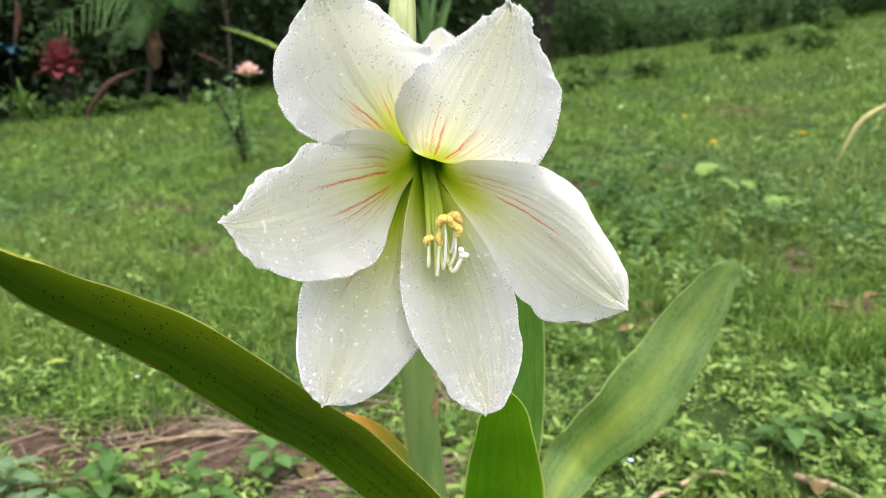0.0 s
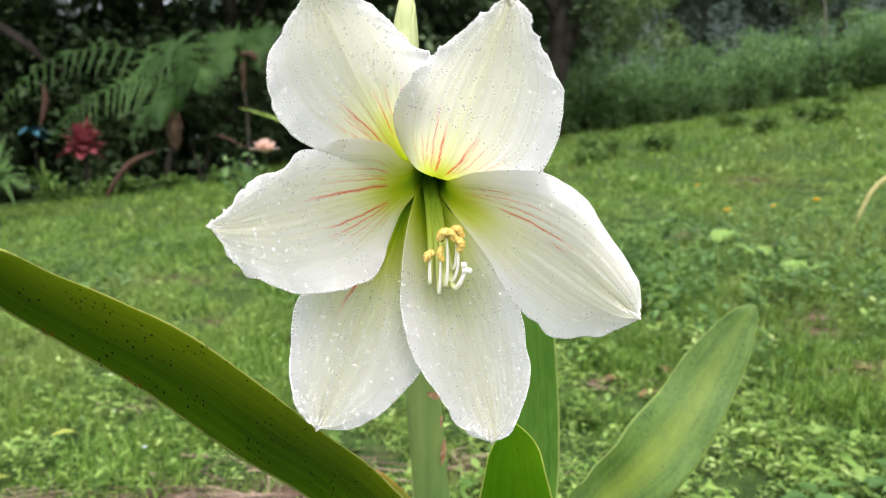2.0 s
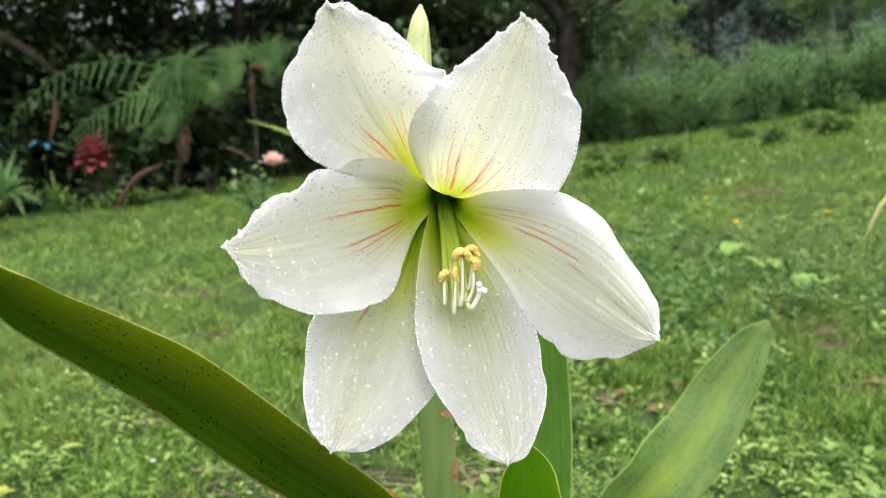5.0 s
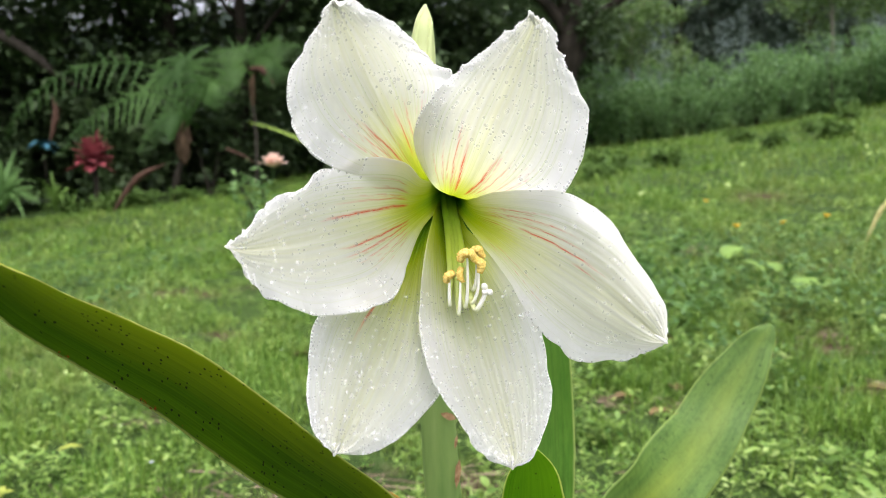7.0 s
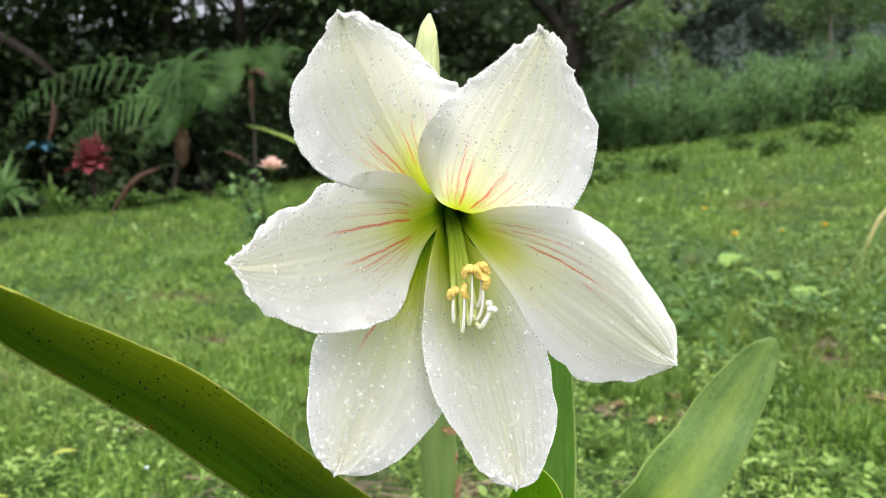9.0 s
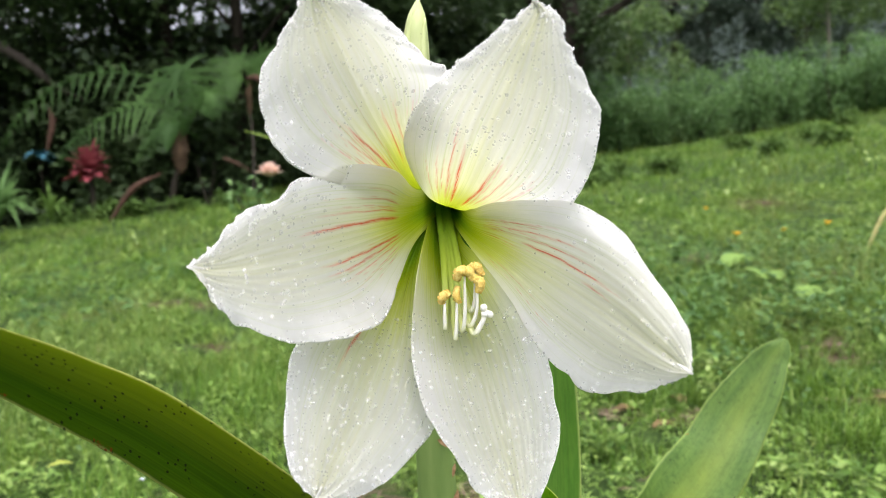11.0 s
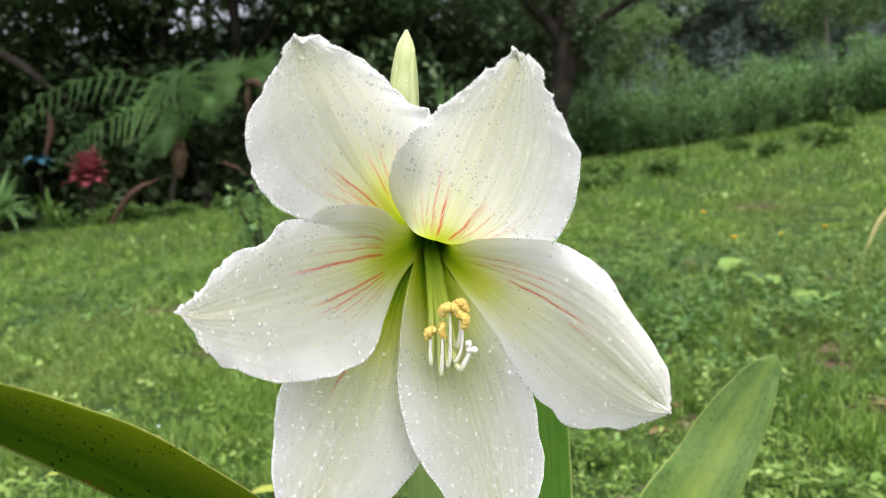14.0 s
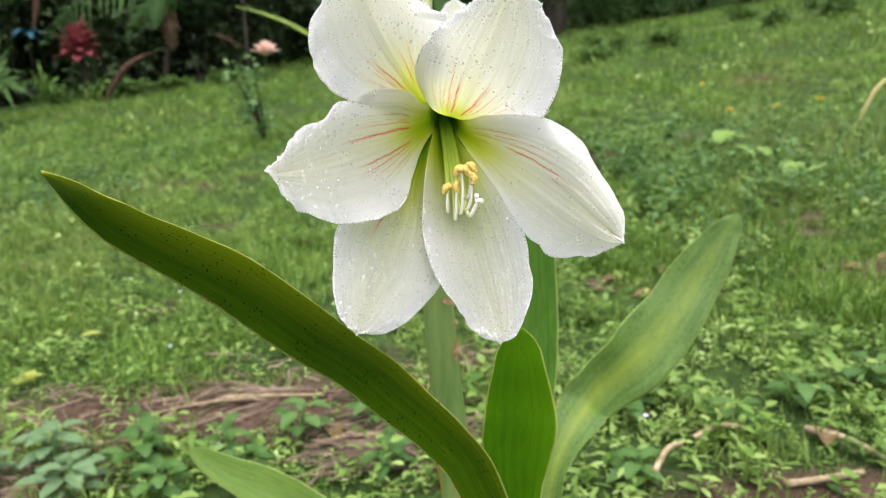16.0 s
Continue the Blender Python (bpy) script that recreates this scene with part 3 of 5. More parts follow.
weed_plants("low_weeds", 1500, 2.7, 4.3, (0.016, 0.034), "dark clumps of leafy weeds in the meadow", span=(-3.2, -1.2), tall=4.0, material=BED_SHADE_WEED)
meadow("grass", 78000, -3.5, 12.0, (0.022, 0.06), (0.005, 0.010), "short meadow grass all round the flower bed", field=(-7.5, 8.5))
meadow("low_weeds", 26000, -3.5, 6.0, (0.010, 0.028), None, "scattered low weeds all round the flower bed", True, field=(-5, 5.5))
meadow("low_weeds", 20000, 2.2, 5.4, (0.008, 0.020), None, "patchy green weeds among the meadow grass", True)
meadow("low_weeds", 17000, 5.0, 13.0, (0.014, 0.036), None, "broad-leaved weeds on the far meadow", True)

# dead stalks and straw on the bare earth
n = 1700
pick = np.where(rng.uniform(size=n) < 0.6, rng.integers(0, 3, n), rng.integers(0, len(BARE), n))
sx = np.array([BARE[k][0] for k in pick]) + rng.normal(0, 1, n) * np.array([BARE[k][2] for k in pick]) * 0.7
sy = np.array([BARE[k][1] for k in pick]) + rng.normal(0, 1, n) * np.array([BARE[k][3] for k in pick]) * 0.8
sl = rng.uniform(0.02, 0.13, n)
v, f = scatter([(-0.5, -0.5, 0), (-0.5, 0.5, 0), (0.5, 0.4, 0), (0.5, -0.4, 0), (0, 0, 0.6)], [(0, 4, 1), (1, 4, 2), (2, 4, 3), (3, 4, 0)], np.stack([sx, sy, height(sx, sy) + rng.uniform(0, 0.018, n)], -1), rng.normal(0.1, 0.6, n), rng.normal(0, 0.08, n), np.zeros(n), np.stack([sl, rng.uniform(0.0012, 0.005, n), rng.uniform(0.0015, 0.005, n)], -1))
whole("straw", make_mesh("straw", v, f), STRAW, "dry brown grass stalks lying on bare soil", "straw", kind="stuff")


# ---- the amaryllis ----
amaryllis = thing("amaryllis", (0.11, 0.47, float(height(0.11, 0.47))), "white amaryllis in full bloom, wet with rain", "flower")


def fan_lines(u, v, streaks):
    """Red pigment lines: each runs from (u0, v0) to (u1, v1), thick at its root and frayed towards its end."""
    out = np.zeros_like(u)
    for u0, v0, u1, v1, width, strength in streaks:
        u1, v1 = u0 + (u1 - u0) * 0.88, v0 + (v1 - v0) * 0.88
        k = np.clip((u - u0) / (u1 - u0), 0, 1)
        centre = v0 + (v1 - v0) * k + 0.005 * np.sin(u * 70 + v0 * 40) + 0.003 * np.sin(u * 173)
        w = 0.60 * width * (1.15 - 0.75 * k)
        line = np.exp(-(((v - centre) / w) ** 2) * 1.5)
        on = np.clip((u - u0) / 0.03, 0, 1) * np.clip((u1 - u) / 0.07, 0, 1)
        out = np.maximum(out, line * on * strength)
    return np.clip(out, 0, 1)


DROP_ROWS = [(0.94, -0.14), (1.0, 0.18), (0.72, 0.72)]
RING = np.linspace(0, 2 * np.pi, 9, endpoint=False)
DROP_V = np.array([(q * np.cos(a), q * np.sin(a), h) for q, h in DROP_ROWS for a in RING] + [(0, 0, 0.95)])
DROP_F = [grid_faces(3, 9, True), np.stack([np.full(9, 27), 18 + np.arange(9), 18 + (np.arange(9) + 1) % 9], -1)]
DROP = make_mesh("water_drop", DROP_V, DROP_F)
DROP.materials.append(WATER)


def rain_drops(ob, c, d, size, r, single=44):
    """Low round drops of water at the places c: the largest singly, the fine ones joined."""
    ax = unit(np.cross(d, np.array([0.3, 0.1, 1.0])))
    ay = np.cross(d, ax) * r.uniform(0.85, 1.25, len(c))[:, None]
    order = np.argsort(-size)
    for k in order[:single]:
        drop = new("water_drop", DROP)
        drop.parent = ob
        drop.matrix_basis = Matrix([[*(size[k] * np.array([ax[k, q], ay[k, q], d[k, q]])), c[k, q]] for q in range(3)] + [[0, 0, 0, 1]])
        drop.visible_shadow = False
    rest = order[single:]
    W = c[rest, None] + size[rest, None, None] * (DROP_V[None, :, :1] * ax[rest, None] + DROP_V[None, :, 1:2] * ay[rest, None] + DROP_V[None, :, 2:] * d[rest, None])
    off = (np.arange(len(rest)) * len(DROP_V))[:, None, None]
    fine = part("drizzle", make_mesh("drizzle", W.reshape(-1, 3), [(f[None] + off).reshape(-1, f.shape[1]) for f in DROP_F]), WATER, ob, "fine rain drops on the petal", "stuff")
    fine.visible_shadow = False


def petal(spine, left, right, streaks=(), ruffle=0.0011, seed=0, curl=0.0, drops=120, glow=0.0, name="petal", parent=amaryllis, place=None, notches=(), label="white petal with a green throat and red veins"):
    """A petal from its spine and the offsets of its two margins (outwards, towards the viewer, along), in millimetres."""
    nu, nv = (64, 40) if place is not None else (140, 116)
    P = np.asarray(spine) / 1000.0
    tg = unit(np.gradient(P, axis=0))
    tg[1:-1] = unit(P[2:] - P[:-2])
    S = unit(np.cross(tg, np.array([0, -1.0, 0])))
    N = np.cross(S, tg)

    def margin(off):
        o = np.vstack([[np.sign(off[1][0]) * 5.0, 0, 0], off, [0, 0, 0]]) / 1000.0
        return P + o[:, :1] * S + o[:, 1:2] * N + o[:, 2:3] * tg
    su = np.linspace(0, 1, nu)
    fine = 1 - (1 - su) ** 1.35
    def at(c):
        dense = spline(c, 1001)
        return np.stack([np.interp(fine, np.linspace(0, 1, 1001), dense[:, k]) for k in range(3)], -1)
    M, A, B = at(P), at(margin(left)), at(margin(right))
    # a blunt rounded end instead of a spike
    v = np.linspace(-1, 1, nv)
    U, V = np.meshgrid(fine, v, indexing="ij")
    X = M[:, None] + V[..., None] * ((A - B) / 2)[:, None] + (V**2)[..., None] * ((A + B) / 2 - M)[:, None]
    nrm = unit(np.cross(np.gradient(X, axis=0), np.gradient(X, axis=1)))
    if nrm[nu // 2, nv // 2, 1] > 0:
        nrm = -nrm
    side = unit((A - B))[:, None] * np.sign(V)[..., None]
    ph = 7.3 * seed
    r1 = np.random.default_rng(900 + seed)

    def uneven(knots):
        """A wandering line for each margin, with no regular beat."""
        k = spline(r1.normal(0, 1, (knots, 2)), nu)
        k = np.stack([np.interp(fine, su, k[:, q]) for q in (0, 1)], -1)
        return np.where(V > 0, k[:, :1], k[:, 1:])
    wave = uneven(13) + 0.7 * uneven(31) + 0.3 * uneven(70)
    edge = np.abs(V) ** 5 * np.clip((U - 0.25) * 4, 0, 1)
    X = X + nrm * (ruffle * wave * edge)[..., None]
    jag = 1.1 * uneven(22) + 0.7 * uneven(55) + 0.35 * uneven(110)
    X = X + side * (0.00036 * ruffle * jag / 0.001 * np.abs(V) ** 12 * np.clip((U - 0.3) * 4, 0, 1))[..., None]
    for which, u0, wide, deep in notches:
        dent = np.exp(-(((U - u0) / wide) ** 2)) * np.clip(V * which, 0, 1) ** 5
        X = X - side * (0.001 * deep * dent)[..., None] + nrm * (0.0005 * deep * dent)[..., None]
    # midrib furrow and faint longitudinal ribs
    X = X - nrm * (0.0006 * np.exp(-(V / 0.11) ** 2) * np.clip(U * 3, 0, 1))[..., None]
    X = X + nrm * ((0.00011 * np.sin(V * 29 + 2 * np.sin(U * 5 + ph)) + 0.00006 * np.sin(V * 63 + 3 * np.sin(U * 4 + 2 * ph))) * np.clip(1.1 - np.abs(V), 0, 1) * np.clip(U * 3, 0, 1))[..., None]
    # slow puckers across the blade
    X = X + nrm * (0.0006 * np.sin(5.1 * V + 6.3 * U + ph) * np.sin(7.7 * U - 2.3 * V + 0.6 * ph) * np.clip(U * 2.5 - 0.6, 0, 1))[..., None]
    if curl:
        back = np.clip((V * np.sign(curl) - 0.74) / 0.26, 0, 1) * np.clip((U - 0.38) * 6, 0, 1) * np.clip((0.95 - U) * 6, 0, 1)
        X = X - nrm * (abs(curl) * back**1.5)[..., None]
    if len(streaks) > 1:
        # many short hair-fine lines between the main ones
        r2 = np.random.default_rng(300 + seed)
        side_v = r2.uniform(-0.62, 0.62, 22)
        streaks = tuple(streaks) + tuple((0.19 + 0.05 * abs(q), q, 0.30 + r2.uniform(0, 0.20), q * 1.12, 0.011, r2.uniform(0.25, 0.55)) for q in side_v if abs(q) > 0.09)
    vein = fan_lines(U, V, streaks)
    thick = 0.00028 * np.clip(1 - np.abs(V) ** 6 * 0.7, 0.2, 1)[..., None]
    front, rear = (X + nrm * thick).reshape(-1, 3), (X - nrm * thick).reshape(-1, 3)
    f = grid_faces(nu, nv)
    m = nu * nv
    rim = np.concatenate([np.arange(nu) * nv, (nu - 1) * nv + np.arange(1, nv), (np.arange(nu)[::-1][1:]) * nv + nv - 1])
    r0, r1 = rim[:-1], rim[1:]
    strip = np.stack([r0, r1, r1 + m, r0 + m], -1)
    allv = np.concatenate([front, rear])
    if place is not None:
        allv = allv @ np.array(place.to_3x3()).T + np.array(place.translation)
    at2 = {"u": np.tile(U.ravel(), 2), "v": np.tile(V.ravel(), 2), "vein": np.concatenate([vein.ravel(), vein.ravel() * 0.3]), "glow": np.full(2 * m, glow)}
    ob = part(name, make_mesh(name, allv, [f, f[:, ::-1] + m, strip], at2), PETAL, parent, label)
    if seed < 10:
        way = unit(M[-1] - M[-9])
        v, f = tube([M[-1] - way * 0.0050, M[-1] - way * 0.0018 - nrm[-1, nv // 2] * 0.0003, M[-1] - way * 0.0002, M[-1] + way * 0.0010 - nrm[-1, nv // 2] * 0.0004], [0.0003, 0.0007, 0.0008, 0.0003], 8, 14)
        part("petal_tip", make_mesh("petal_tip", v, f, {"u": np.full(len(v), 0.60), "v": np.full(len(v), 0.9)}), PETAL, ob, "pale green thickened petal tip")
    if drops:
        r = np.random.default_rng(50 + seed)
        room = np.linalg.norm(A - B, axis=-1) * (fine > 0.36) * np.gradient(fine)
        i = r.choice(nu, drops, p=room / room.sum())
        j = (nv * (0.5 + 0.5 * r.uniform(-0.97, 0.97, drops))).astype(int).clip(0, nv - 1)
        bead = r.uniform(size=drops) < 0.22
        j = np.where(bead, np.where(r.uniform(size=drops) < 0.5, 1, nv - 2), j)
        size = np.where(bead, 0.00045, 0.00020 + (0.00062 if seed > 3 else 0.0007) * r.uniform(size=drops) ** (2.5 if seed > 3 else 3.0))
        rain_drops(ob, X[i, j] + nrm[i, j] * 0.0002, nrm[i, j], size, r)
    return ob


petal([(95.5, 430.0, 592.9), (84.2, 372.0, 598.8), (75.4, 335.0, 618.7), (68.2, 318.0, 635.0), (62.6, 307.0, 648.9), (58.6, 300.0, 658.9), (56.5, 298.0, 664.6), (55.9, 296.0, 666.4)],
      [(5.8, -0.9, 2.4), (15.8, -0.5, -5.8), (29.2, -0.8, -14.5), (27.1, -0.0, -13.9), (16.9, -1.6, -7.5), (7.2, -1.5, -1.4)],
      [(-5.3, 2.6, 9.7), (-21.0, 12.5, 2.0), (-30.3, 20.2, -0.5), (-31.7, 9.5, -3.1), (-17.2, 4.5, -2.0), (-5.4, 0.8, 0.7)],
      ((0.21, -0.28, 0.42, -0.40, 0.045, 1.0), (0.22, -0.42, 0.40, -0.52, 0.028, 0.7), (0.22, -0.54, 0.36, -0.62, 0.022, 0.6), (0.22, 0.14, 0.40, 0.14, 0.034, 0.9), (0.24, 0.34, 0.42, 0.30, 0.026, 0.7)), seed=1, drops=560, glow=0.02, ruffle=0.0014, notches=((-1, 0.80, 0.035, 3.0), (-1, 0.93, 0.03, 1.5)))
petal([(95.5, 430.0, 592.9), (98.3, 372.0, 591.1), (104.9, 350.0, 600.4), (112.9, 322.0, 619.5), (120.5, 305.0, 636.9), (125.5, 298.0, 649.5), (128.2, 294.0, 656.8), (126.5, 291.0, 660.6)],
      [(9.0, -7.1, 7.1), (25.6, 1.4, 8.6), (38.4, 6.5, -7.0), (33.7, -3.0, -4.3), (16.3, -5.8, -1.8), (7.3, -3.5, -1.9)],
      [(-7.5, 4.7, 5.4), (-25.9, 6.0, 10.4), (-28.4, -0.2, -5.2), (-21.3, -2.2, -7.1), (-14.2, -0.9, -7.0), (-7.6, -1.6, -3.1)],
      ((0.19, 0.16, 0.43, 0.25, 0.055, 1.0), (0.22, 0.34, 0.44, 0.42, 0.028, 0.6), (0.22, 0.50, 0.40, 0.56, 0.02, 0.5), (0.19, -0.12, 0.43, -0.22, 0.055, 1.0), (0.20, -0.28, 0.48, -0.36, 0.03, 0.7), (0.20, -0.45, 0.40, -0.55, 0.025, 0.6), (0.20, -0.60, 0.36, -0.70, 0.02, 0.5)), seed=2, drops=700, glow=0.035, ruffle=0.0014, notches=((1, 0.90, 0.025, 2.6), (1, 0.955, 0.012, -2.0), (-1, 0.95, 0.02, 1.5)))
petal([(95.5, 430.0, 592.9), (82.4, 358.0, 587.1), (69.9, 338.0, 584.0), (52.0, 321.0, 580.4), (37.5, 303.0, 578.2), (27.3, 288.0, 577.3), (22.2, 282.0, 577.6), (19.1, 279.0, 578.6)],
      [(10.5, 5.5, -3.0), (22.0, 9.0, -7.0), (27.6, 7.0, -2.0), (21.3, 3.6, -3.9), (12.1, -0.6, -2.1), (6.6, -0.4, -1.0)],
      [(-8.9, -1.8, -3.6), (-21.0, 3.4, -2.8), (-32.5, 9.1, -12.6), (-31.5, 5.5, -4.2), (-16.8, 2.8, 0.4), (-7.5, 1.8, -1.6)],
      ((0.19, 0.20, 0.52, 0.16, 0.06, 1.0), (0.20, 0.36, 0.46, 0.36, 0.03, 0.7), (0.20, 0.52, 0.38, 0.58, 0.028, 0.7), (0.22, 0.66, 0.36, 0.74, 0.02, 0.5), (0.19, -0.28, 0.50, -0.26, 0.045, 1.0), (0.19, -0.36, 0.50, -0.38, 0.03, 0.9), (0.20, -0.46, 0.47, -0.50, 0.022, 0.7), (0.20, -0.56, 0.43, -0.62, 0.018, 0.6), (0.20, -0.66, 0.38, -0.73, 0.015, 0.5)), seed=3, drops=560, glow=0.0, ruffle=0.0014, notches=((1, 0.80, 0.030, 2.2), (-1, 0.86, 0.03, 1.0)))
petal([(95.5, 430.0, 592.9), (84.4, 376.0, 576.0), (78.5, 356.0, 560.5), (71.3, 337.0, 540.9), (63.4, 320.0, 520.6), (56.9, 308.0, 504.1), (53.5, 303.0, 495.8), (52.0, 301.0, 492.8)],
      [(4.7, 2.7, 7.6), (10.8, 6.0, 9.5), (27.4, 11.1, 14.7), (22.9, 8.5, 12.1), (13.4, 3.5, 7.6), (5.0, 2.0, 2.6)],
      [(-2.5, 0.9, -4.9), (-7.8, -6.1, -13.6), (-22.4, -17.3, -12.1), (-33.3, -20.0, -16.7), (-25.3, -11.0, -8.7), (-13.9, -5.2, -3.0)],
      ((0.36, 0.33, 0.52, 0.40, 0.05, 1.0),), seed=4, drops=900, glow=-0.11, ruffle=0.0005)
petal([(95.5, 430.0, 592.9), (94.0, 380.0, 576.2), (101.1, 362.0, 557.0), (108.9, 349.0, 536.0), (115.6, 338.0, 513.2), (120.6, 329.0, 494.7), (123.6, 324.0, 484.1), (123.8, 322.0, 479.2)],
      [(5.2, 9.9, 6.1), (13.0, 16.6, -2.4), (22.7, 14.6, -6.4), (24.4, 14.8, -8.2), (16.7, 6.2, -1.5), (10.5, 2.5, -0.6)],
      [(-8.8, 1.5, 3.7), (-19.7, 0.4, -0.5), (-25.1, 2.6, -0.6), (-24.7, 3.0, 3.1), (-19.5, 2.9, 0.9), (-9.5, 2.3, 2.2)],
      (), seed=5, drops=800, glow=-0.09, ruffle=0.0006)
petal([(95.5, 430.0, 592.9), (104.9, 368.0, 583.2), (120.4, 346.0, 575.9), (138.9, 326.0, 566.4), (156.1, 309.0, 556.7), (167.3, 298.0, 549.0), (173.9, 294.0, 544.5), (178.1, 291.0, 541.9)],
      [(5.3, -3.5, -3.0), (16.2, -11.3, -0.6), (26.8, -17.3, -6.3), (29.0, -16.0, -1.2), (18.3, -13.8, 0.6), (10.7, -6.7, -0.3)],
      [(-6.5, 4.3, 0.6), (-15.2, 8.2, -7.4), (-26.9, 11.3, -6.5), (-27.0, 6.4, -9.1), (-21.0, -1.6, -6.5), (-11.5, -2.2, -0.2)],
      ((0.33, -0.30, 0.62, -0.24, 0.030, 1.0), (0.28, -0.50, 0.52, -0.52, 0.022, 0.8), (0.34, -0.40, 0.55, -0.38, 0.020, 0.8), (0.48, -0.16, 0.58, -0.12, 0.024, 0.9), (0.27, -0.60, 0.42, -0.64, 0.02, 0.7)), seed=6, drops=200, glow=-0.02, ruffle=0.0008, curl=-0.011)
turned = Matrix.Translation((0.0925, 0.494, 0.592)) @ Matrix.Rotation(radians(172), 4, "Z") @ Matrix.Scale(0.86, 4) @ Matrix.Translation((-0.0955, -0.45, -0.593))
for twist in (0, 60, 120, 180, 240, 300):
    spin = turned @ Matrix.Translation((0.0955, 0.43, 0.593)) @ Matrix.Rotation(radians(twist + 8), 4, "Y") @ Matrix.Translation((-0.0955, -0.43, -0.593))
    petal([(95.5, 430, 593), (97, 380, 601), (98, 358, 612), (99, 338, 630), (100, 322, 650), (100, 312, 664), (100, 308, 672), (100, 306, 675)],
          [(5.5, 0, 0), (16, 2, 0), (26, 4, 0), (26, 3, 0), (16, 2, 0), (7, 0, 0)], [(-5.5, 0, 0), (-16, 2, 0), (-26, 4, 0), (-26, 3, 0), (-16, 2, 0), (-7, 0, 0)],
          ((0.22, 0.2, 0.5, 0.24, 0.05, 0.9), (0.22, -0.2, 0.5, -0.24, 0.05, 0.9)), seed=20 + twist // 60, drops=0, name="rear_petal", place=spin, label="white petal of the rear bloom")
v, f = tube([(0.096, 0.508, 0.592), (0.090, 0.502, 0.586), (0.082, 0.494, 0.570)], [0.008, 0.0065, 0.006], 12, 12)
part("rear_pedicel", make_mesh("rear_pedicel", v, f), SCAPE, amaryllis, "green stalk of the rear bloom")


def strap(spine, widths, material, facing=(0, -1, 0), fold=0.22, name="leaf", label="", thick=0.0011, twist=0.0, rag=0.0):
    """A long strap leaf, from its tip to its base, in millimetres; fold: how deep its channel is."""
    nu, nv = 96, 23
    P = spline(np.asarray(spine) / 1000.0, nu)
    w = np.maximum(spline(np.asarray(widths, dtype=float)[:, None] / 1000.0, nu)[:, 0], 0.0002)
    tg = unit(np.gradient(P, axis=0))
    S = unit(np.cross(tg, np.asarray(facing, dtype=float)))
    N = np.cross(S, tg)
    N = N * np.sign(np.sum(N * np.asarray(facing), -1, keepdims=True))
    u, v = np.linspace(1, 0, nu), np.linspace(-1, 1, nv)
    U, V = np.meshgrid(u, v, indexing="ij")
    a = twist * U
    ww = w[:, None] * (1 + rag * np.sin(U * 33) * np.abs(V) ** 6)
    out = V * ww
    lift = fold * ww * (np.abs(V) ** 1.7 - 0.4) + 0.0004 * np.sin(U * 21 + 3 * V) * np.abs(V)
    o, q = out * np.cos(a) - lift * np.sin(a), out * np.sin(a) + lift * np.cos(a)
    X = P[:, None] + o[..., None] * S[:, None] + q[..., None] * N[:, None]
    t = (thick * np.clip(1.05 - V**4, 0.15, 1))[..., None] * N[:, None]
    m = nu * nv
    f = grid_faces(nu, nv)
    rim = np.concatenate([np.arange(nu) * nv, (nu - 1) * nv + np.arange(1, nv), np.arange(nu)[::-1][1:] * nv + nv - 1, np.arange(nv)[::-1][1:]])
    strip = np.stack([rim[:-1], rim[1:], rim[1:] + m, rim[:-1] + m], -1)
    vv = np.concatenate([(X + t / 2).reshape(-1, 3), (X - t / 2).reshape(-1, 3)])
    return part(name, make_mesh(name, vv, [f, f[:, ::-1] + m, strip], {"u": np.tile(U.ravel(), 2), "v": np.tile(V.ravel(), 2)}), material, amaryllis, label)


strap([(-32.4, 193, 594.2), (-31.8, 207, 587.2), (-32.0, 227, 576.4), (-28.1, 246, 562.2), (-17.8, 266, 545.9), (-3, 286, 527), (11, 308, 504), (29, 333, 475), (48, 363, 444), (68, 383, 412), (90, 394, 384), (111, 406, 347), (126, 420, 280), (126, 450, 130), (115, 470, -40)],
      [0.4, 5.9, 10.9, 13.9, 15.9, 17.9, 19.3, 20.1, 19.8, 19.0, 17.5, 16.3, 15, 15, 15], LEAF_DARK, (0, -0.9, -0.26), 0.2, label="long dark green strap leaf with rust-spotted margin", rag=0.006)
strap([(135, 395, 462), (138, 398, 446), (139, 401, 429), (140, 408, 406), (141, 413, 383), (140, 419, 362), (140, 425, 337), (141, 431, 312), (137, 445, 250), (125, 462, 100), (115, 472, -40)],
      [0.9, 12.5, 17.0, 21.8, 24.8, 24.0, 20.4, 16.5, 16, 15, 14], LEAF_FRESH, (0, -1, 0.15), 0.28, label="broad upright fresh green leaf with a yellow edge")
strap([(146, 565, 545), (153, 562, 510), (157, 560, 470), (159.5, 560, 435), (161, 560, 405), (161.5, 558, 377), (160.5, 555, 341), (150, 535, 250), (130, 500, 110), (118, 482, -40)],
      [0.8, 14.0, 20.0, 21.2, 21.5, 21.5, 21.0, 19, 16, 14], LEAF_BACK, (0.1, -1, 0), 0.2, label="tall green leaf standing behind the bloom")
